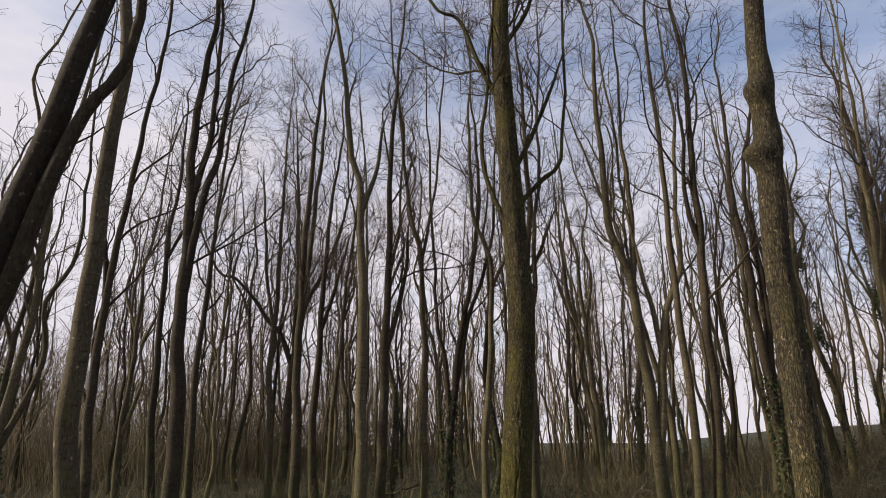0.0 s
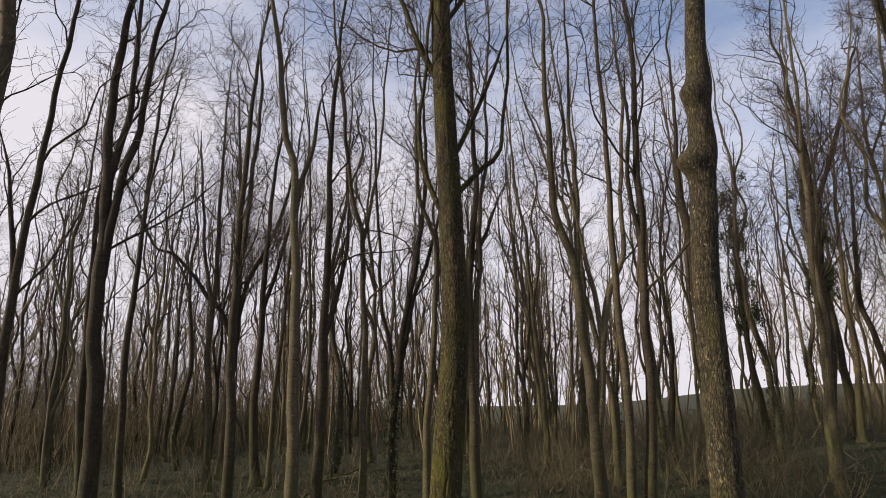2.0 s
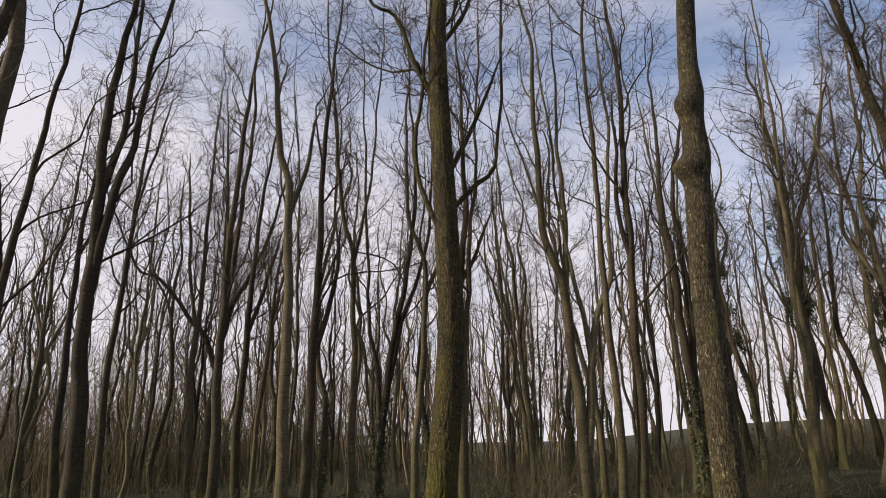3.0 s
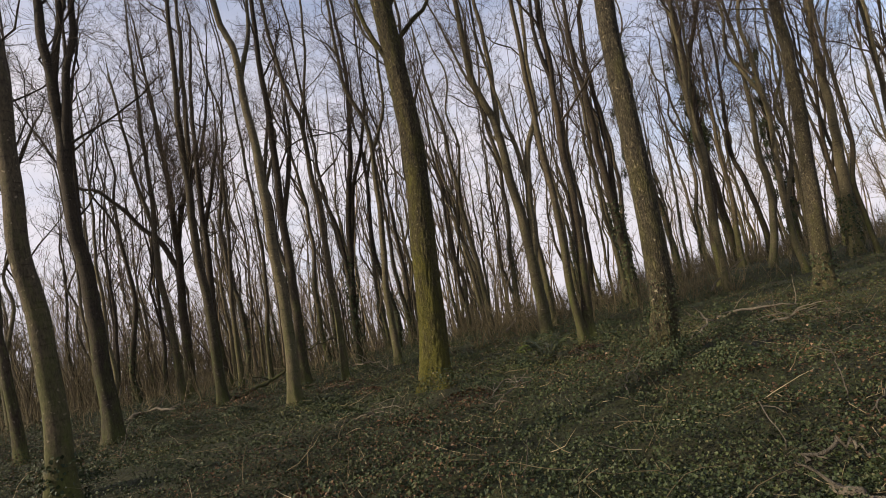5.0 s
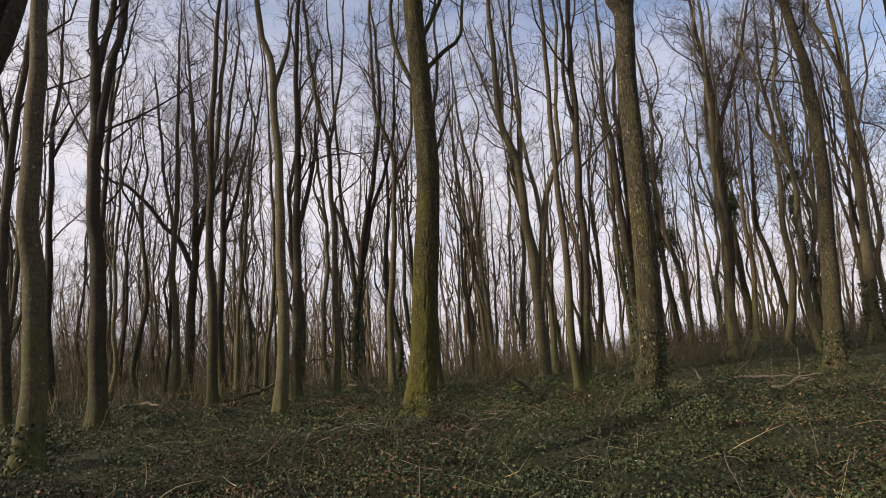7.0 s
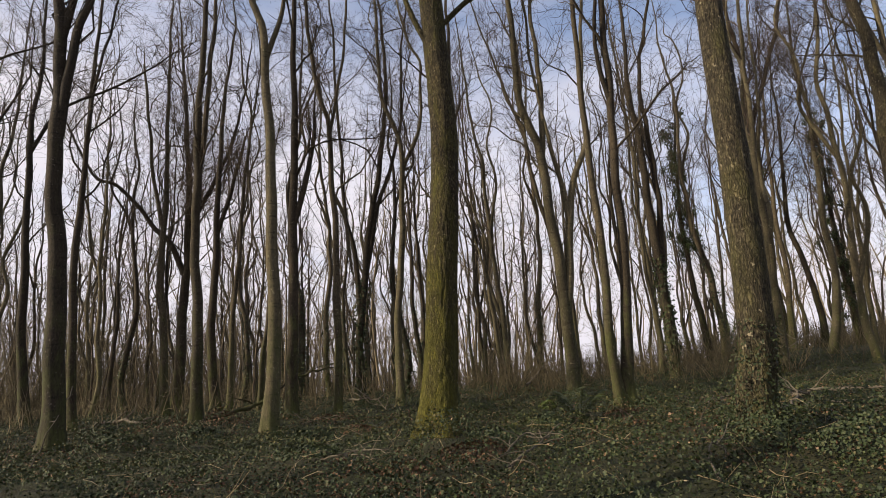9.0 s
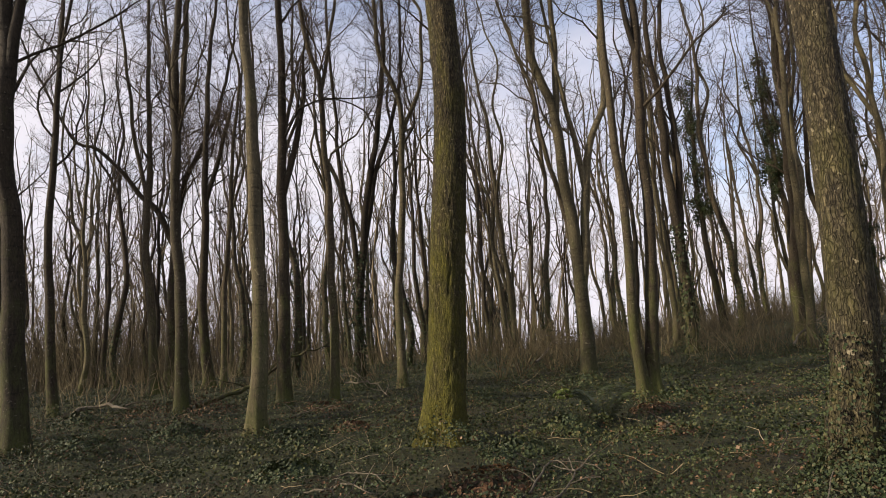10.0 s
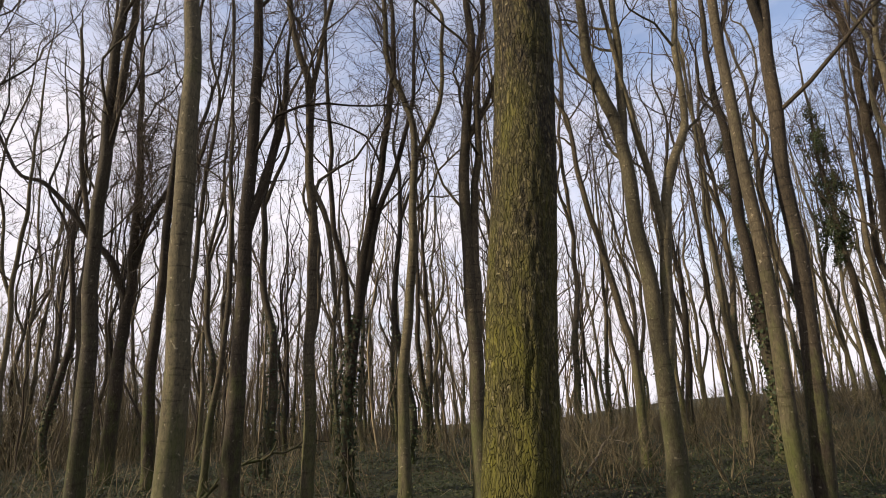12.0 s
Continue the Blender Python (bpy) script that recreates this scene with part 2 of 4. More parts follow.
def unit(a):
    return a / (np.sqrt((a * a).sum(-1))[..., None] + 1e-9)


class Soup:
    """Collects vertices and faces for one mesh."""
    def __init__(self):
        self.v, self.f, self.count = [], [], 0

    def add(self, verts, faces):
        self.v.append(np.asarray(verts, float))
        self.f.extend([tuple(i + self.count for i in q) for q in faces])
        self.count += len(verts)

    def tube(self, pts, radii, sides, cap=True, wobble=None):
        pts = np.asarray(pts, float)
        k = len(pts)
        tan = np.empty_like(pts)
        tan[1:-1] = pts[2:] - pts[:-2]
        tan[0], tan[-1] = pts[1] - pts[0], pts[-1] - pts[-2]
        tan = unit(tan)
        ref = np.array([1.0, 0, 0]) if abs(tan[0][0]) < 0.8 else np.array([0, 1.0, 0])
        u = unit(cross3(tan, ref))
        w = cross3(tan, u)
        ang = np.arange(sides) * 2 * math.pi / sides
        rad = np.asarray(radii, float)[:, None] * (np.ones((k, sides)) if wobble is None else wobble(pts, ang))
        ring = pts[:, None, :] + rad[:, :, None] * (np.cos(ang)[None, :, None] * u[:, None, :] + np.sin(ang)[None, :, None] * w[:, None, :])
        c = self.count
        self.v.append(ring.reshape(-1, 3))
        f = self.f
        for i in range(k - 1):
            a = c + i * sides
            for j in range(sides):
                j2 = (j + 1) % sides
                f.append((a + j, a + j2, a + sides + j2, a + sides + j))
        if cap and sides > 2:
            f.append(tuple(c + (k - 1) * sides + j for j in range(sides)))
        self.count += k * sides

    def mesh(self, name, mat, smooth=True):
        me = bpy.data.meshes.new(name)
        if self.count:
            me.from_pydata(np.concatenate(self.v), [], self.f)
        me.materials.append(mat)
        if smooth:
            me.polygons.foreach_set("use_smooth", np.ones(len(me.polygons), bool))
        me.update()
        return me


def ground_z(x, y):
    """Height of the woodland floor: nearly level, sinking gently ahead, with low hummocks."""
    d = math.hypot(x, y)
    side = x / (abs(y) + 6.0)                      # the fall is ahead and to the left; a low bank stands to the right
    turn = min(1.0, max(0.0, (0.62 - side) / 0.3))
    base = 0.03 - 0.048 * turn * max(0.0, d - 22.0) - 0.02 * (1 - turn) * max(0.0, d - 34.0)
    rise = 0.55 * (1 - turn) * min(1.0, max(0.0, (d - 14.0) / 12.0))
    hum = 0.07 * noise.noise((x * 0.55, y * 0.55, 0.3)) + 0.07 * noise.noise((x * 1.5, y * 1.5, 4.0)) + 0.22 * noise.noise((x * 0.09, y * 0.09, 9.0)) * min(1, max(0, (y - 14) / 20))
    bank = 0.24 * math.exp(-((x - 4.0) / 1.7) ** 2 - ((y - 3.8) / 1.6) ** 2)
    return base + rise + hum + bank


def smooth_line(pts, per=5):
    """A soft curve through a few control points."""
    p = np.asarray(pts, float)
    p = np.vstack([2 * p[0] - p[1], p, 2 * p[-1] - p[-2]])
    out = []
    for i in range(1, len(p) - 2):
        for t in np.linspace(0, 1, per, endpoint=False):
            a, b, c, d = p[i - 1], p[i], p[i + 1], p[i + 2]
            out.append(0.5 * (2 * b + (c - a) * t + (2 * a - 5 * b + 4 * c - d) * t * t + (3 * b - a - 3 * c + d) * t ** 3))
    out.append(p[-2])
    return np.array(out)


def crooked(line, rng, size):
    """Small sideways crooks along a stem, none at its foot."""
    out = line.copy()
    for k in range(2):
        f, p, h = rng.uniform(1.1, 1.7), rng.uniform(0, 6.28), line[:, 2]
        out[:, k] += size * np.clip((h - line[0, 2]) / 2.5, 0, 1) * (np.sin(h * f * 1.3 + p) + 0.6 * np.sin(h * f * 3.1 + 2 * p))
    return out


def wander(rng, start, way, length, steps, bend, lift):
    """A crooked branch line that keeps turning a little, and towards the light."""
    pts, d = [np.array(start)], np.array(way) / (np.linalg.norm(way) + 1e-9)
    for _ in range(steps):
        d = d + rng.normal(0, bend, 3) + np.array([0, 0, lift])
        d /= math.sqrt(d[0] * d[0] + d[1] * d[1] + d[2] * d[2])
        pts.append(pts[-1] + d * (length / steps))
    return np.array(pts)


def branch_out(soup, rng, line, r0, r1, density, level, reach, skip=0.15, thin=0.004):
    """Side branches along a limb, and finer ones on those."""
    seg = np.linalg.norm(np.diff(line, axis=0), axis=1)
    total = seg.sum()
    count = max(1, int(rng.poisson(density * total)))
    cum = np.concatenate([[0], np.cumsum(seg)]) / total
    for _ in range(count):
        s = skip + (1 - skip) * rng.random()
        at = np.array([np.interp(s, cum, line[:, k]) for k in range(3)])
        i = min(len(line) - 2, int(np.searchsorted(cum, s)) - 1 if s > 0 else 0)
        along = line[i + 1] - line[i]
        along = unit(along)
        side = unit(cross3(along, rng.normal(0, 1, 3)))
        way = along * 0.75 + side * rng.uniform(0.5, 1.1)
        length = reach * rng.uniform(0.5, 1.2) * (1.1 - 0.55 * s)
        ra = (r0 + (r1 - r0) * s) * rng.uniform(0.35, 0.6)
        if level <= 1:
            ra = min(ra, rng.uniform(thin, thin * 1.9))
            bits = 4 if thin < 0.005 else 2
            sub = wander(rng, at, way, length, bits, 0.42, 0.08)
            soup.tube(sub, np.linspace(ra, thin * 0.55, bits + 1), 3, cap=False)
        else:
            ra = max(ra, thin * 1.6)
            sub = wander(rng, at, way, length, 5, 0.36, 0.1)
            soup.tube(sub, np.linspace(ra, thin * 0.8, 6), 4 if ra > 0.014 else 3, cap=False)
            branch_out(soup, rng, sub, ra, thin, density * 1.5, level - 1, reach * 0.5, 0.1, thin)


# ---- trees ----
def trunk_wobble(rng, foot, flare, lumps=(), rough=0.03, furrow=0.0):
    """Uneven girth: root flare with lobes at the foot, swellings further up."""
    lobes, ph = rng.integers(3, 6), rng.uniform(0, 6.28)
    off = rng.uniform(0, 50)

    def f(pts, ang):
        h = pts[:, 2] - foot
        out = np.ones((len(pts), len(ang)))
        fl = flare * (np.exp(-np.maximum(h, 0) / 0.2) + 0.35 * np.exp(-np.maximum(h, 0) / 0.7))
        out += fl[:, None] * (0.75 + 0.5 * np.sin(lobes * ang + ph)[None, :])
        for i, p in enumerate(pts):
            for j, a in enumerate(ang):
                out[i, j] += rough * 1.6 * noise.noise((math.cos(a) * 1.3 + off, math.sin(a) * 1.3, p[2] * 1.4))
                if furrow:
                    q = (math.cos(a) * 6.5, math.sin(a) * 6.5, p[2] * 5.0)
                    out[i, j] += furrow * (0.6 - 2.2 * abs(noise.noise(q)) + 0.5 * noise.noise((q[0] * 2.3, q[1] * 2.3, q[2] * 2.6)))
        for hz, ad, size, wide in lumps:
            da = np.angle(np.exp(1j * (ang - ad)))
            out += size * np.exp(-((h - hz) / wide) ** 2)[:, None] * np.exp(-(da / 0.9) ** 2)[None, :]
        return out
    return f


def tree(x, y, r, spine, stems, mat, label, seed, height=15.0, crown_from=4.5, limbs=10, lumps=(), flare=0.5, top=0.45, group="beech trees of the wood", sides=14, lean_y=0.0, dens=1.25, ivy=None, thin=0.0042, furrow=0.0, step=0.0, stem_r=0.12, level=True, wide=1.0, crook=0.02):
    """One beech: trunk through its control points (sideways, height), further stems, and a bare crown."""
    rng = np.random.default_rng(seed)
    z0 = ground_z(x, y)
    thing = tagged(new("beech_tree"), label, "tree", group)
    thing.location = (x, y, z0)
    drop = z0 - 0.03 if level else 0.0                 # heights are counted from the level of the path
    spine = [(a, h - drop) for a, h in spine]
    stems = [[(a, h - drop) for a, h in s] for s in stems]
    ctrl = [(0, 0, -0.12), (spine[0][0] * 0.25, 0, 0.3)] + [(a, lean_y * h + 0.04 * math.sin(h * 0.9 + seed), h) for a, h in spine]
    if ctrl[-1][2] < height - 0.8:
        dx = (spine[-1][0] - spine[-2][0]) / max(0.3, spine[-1][1] - spine[-2][1])
        dx = max(-0.25, min(0.25, dx))
        rest = height - ctrl[-1][2]
        for k in (0.33, 0.66, 1.0):
            ctrl.append((spine[-1][0] + dx * rest * k + rng.normal(0, 0.12), ctrl[-1][1] + rng.normal(0, 0.15), spine[-1][1] + rest * k))
    line = crooked(smooth_line(ctrl, 5), rng, 0.0 if step else crook)
    if step:
        z = np.concatenate([np.arange(line[0, 2], 8.5, step), np.arange(8.5, line[-1, 2], 0.25)])
        line = np.stack([np.interp(z, line[:, 2], line[:, 0]), np.interp(z, line[:, 2], line[:, 1]), z], -1)
    h = np.clip(line[:, 2] / height, 0, 1)
    rad = r * (1.0 - (1 - top) * np.minimum(h / 0.6, 1)) * np.where(h > 0.6, 1 - 0.85 * (h - 0.6) / 0.4, 1)
    rad = np.maximum(rad, 0.008)
    part_soup = Soup()
    part_soup.tube(line, rad, sides, wobble=trunk_wobble(rng, 0, flare, lumps, furrow=furrow))
    trunk = new("trunk", part_soup.mesh("trunk", mat))
    trunk.parent = thing
    crown = Soup()
    lines = [(line, rad, trunk)]
    for s in stems:
        c = [(a, lean_y * hh + 0.04 * math.sin(hh * 0.9 + seed), hh) for a, hh in s]
        first = np.array(c[0])
        ln, rd, _ = min(lines, key=lambda q: np.min(np.linalg.norm(q[0] - first, axis=1)))
        i = int(np.argmin(np.linalg.norm(ln - (first - np.array([0, 0, 0.2])), axis=1)))
        c[0] = tuple(ln[i])
        here = rd[i]
        way = np.array(c[-1]) - np.array(c[-2])
        way /= np.linalg.norm(way)
        up = way[2] > 0.3
        rs = min(here * 0.78, stem_r)
        if len(c) > 3 and c[-1][2] < height - 2 and up:
            q = np.array(c[-1])
            rest = height * rng.uniform(0.86, 1.0) - q[2]
            for k in (0.4, 0.7, 1.0):
                c.append(tuple(q + np.array([way[0] * 0.5 * rest * k, rng.normal(0, 0.3), rest * k])))
        else:
            q = np.array(c[-1])
            for k in (1, 2):
                q = q + np.array([way[0], rng.normal(0, 0.25), way[2] * 0.8 + 0.25]) * 0.45
                c.append(tuple(q))
        sl = crooked(smooth_line(c, 4), rng, crook * 1.7)
        sr = np.linspace(rs, 0.008 if len(c) > 4 else 0.01, len(sl)) ** 1.0
        stem = Soup()
        stem.tube(sl, sr, 9)
        so = new("stem", stem.mesh("stem", mat))
        so.parent = thing
        lines.append((sl, sr, so))
    # bare limbs and twigs
    for ln, rd, holder in lines:
        hi = ln[:, 2].max()
        n_l = limbs if ln is line else max(3, limbs // 2)
        for k in range(n_l):
            lo = max(crown_from, ln[0, 2] + 0.3)
            if hi - lo < 0.6:
                break
            z = lo + (hi - lo) * (k + rng.random()) / n_l
            i = int(np.argmin(np.abs(ln[:, 2] - z)))
            a = rng.uniform(0, 6.283)
            rise = rng.uniform(0.8, 2.2) * wide
            reach = (0.9 + 0.2 * (hi - z)) * rng.uniform(0.6, 1.15) / wide ** 1.2
            ra = min(rd[i] * 0.45, 0.026)
            sub = wander(rng, ln[i], (math.cos(a), math.sin(a), rise), reach * 1.3, 9, 0.26, 0.13)
            if level and ra > 0.012:
                arm = Soup()
                arm.tube(sub, np.linspace(ra, 0.005, 10), 6, cap=False)
                limb = new("limb", arm.mesh("limb", mat))
                limb.parent = holder
            else:
                crown.tube(sub, np.linspace(max(ra, 0.008), 0.005, 10), 5, cap=False)
            branch_out(crown, rng, sub, max(ra, 0.01), 0.005, 3.9 * dens, 2, 0.8 + 0.08 * (hi - z), 0.15, thin)
        branch_out(crown, rng, ln[len(ln) // 2:], 0.02, 0.006, 1.6 * dens, 2, 0.8, 0.15, thin)
    co = new("crown", crown.mesh("crown", TWIG))
    co.parent = thing
    if ivy:
        ivy_part(thing, rng, line, rad, *ivy)
    return thing


def leaf_mesh(g, places, normals, sizes):
    """Many small pointed, folded leaves in one go."""
    p, n = np.asarray(places, float), np.asarray(normals, float)
    n /= np.linalg.norm(n, axis=1)[:, None]
    a = np.cross(n, g.normal(0, 1, n.shape))
    a /= np.linalg.norm(a, axis=1)[:, None] + 1e-9
    c = np.cross(n, a)
    s = np.asarray(sizes, float)[:, None]
    w = s * g.uniform(0.38, 0.55, s.shape)
    k = g.uniform(0.05, 0.25, s.shape)
    v = np.stack([p, p + a * s * 0.35 + c * w + n * s * k, p + a * s, p + a * s * 0.35 - c * w + n * s * k], 1).reshape(-1, 3)
    q = np.arange(len(p)) * 4
    f = np.concatenate([np.stack([q, q + 1, q + 2], 1), np.stack([q, q + 2, q + 3], 1)])
    soup = Soup()
    soup.v, soup.f, soup.count = [v], f.tolist(), len(v)
    return soup


def leaf_quad(rng, at, normal, size):
    """A small pointed leaf, folded along its rib: five corners."""
    n = np.asarray(normal, float)
    n /= np.linalg.norm(n) + 1e-9
    a = np.cross(n, rng.normal(0, 1, 3))
    a /= np.linalg.norm(a) + 1e-9
    b = np.cross(n, a)
    w = size * rng.uniform(0.38, 0.55)
    p = np.asarray(at, float)
    return [p, p + a * size * 0.35 + b * w + n * size * 0.12, p + a * size, p + a * size * 0.35 - b * w + n * size * 0.12]


def ivy_part(thing, rng, line, rad, low, high, amount, size, spread=1.0, climb=1.0, bushy=0):
    """Ivy leaves clothing a trunk between two heights, or standing out from it in bushy clumps."""
    places, normals = [], []
    for _ in range(bushy):
        z = rng.uniform(low, high)
        i = int(np.argmin(np.abs(line[:, 2] - z)))
        c = line[i] + rng.normal(0, 1, 3) * (0.24, 0.24, 0.3)
        w = rng.normal(0, 1, (amount // bushy, 3))
        w /= np.linalg.norm(w, axis=1)[:, None]
        places.extend(c + w * (0.16, 0.16, 0.3) * rng.uniform(0.3, 1.35, (len(w), 1)) * spread)
        normals.extend(w)
    for _ in range(0 if bushy else amount):
        z = low + (high - low) * rng.random() ** climb
        i = int(np.argmin(np.abs(line[:, 2] - z)))
        a = rng.uniform(0, 6.283)
        swell = 1 + 1.6 * noise.noise((math.cos(a) * 0.9, math.sin(a) * 0.9 + z * 1.3, 3.0 + amount))
        d = rad[i] * 1.02 + rng.random() ** 1.3 * 0.16 * spread * max(0.06, swell)
        places.append((line[i, 0] + math.cos(a) * d, line[i, 1] + math.sin(a) * d, z))
        normals.append((math.cos(a), math.sin(a), 0.25))
    soup = leaf_mesh(rng, places, np.array(normals) + rng.normal(0, 0.5, (len(places), 3)), size * rng.uniform(0.7, 1.4, len(places)))
    ob = tagged(new("ivy", soup.mesh("ivy", IVY, False)), "dark green ivy leaves")
    ob.parent = thing
    return ob


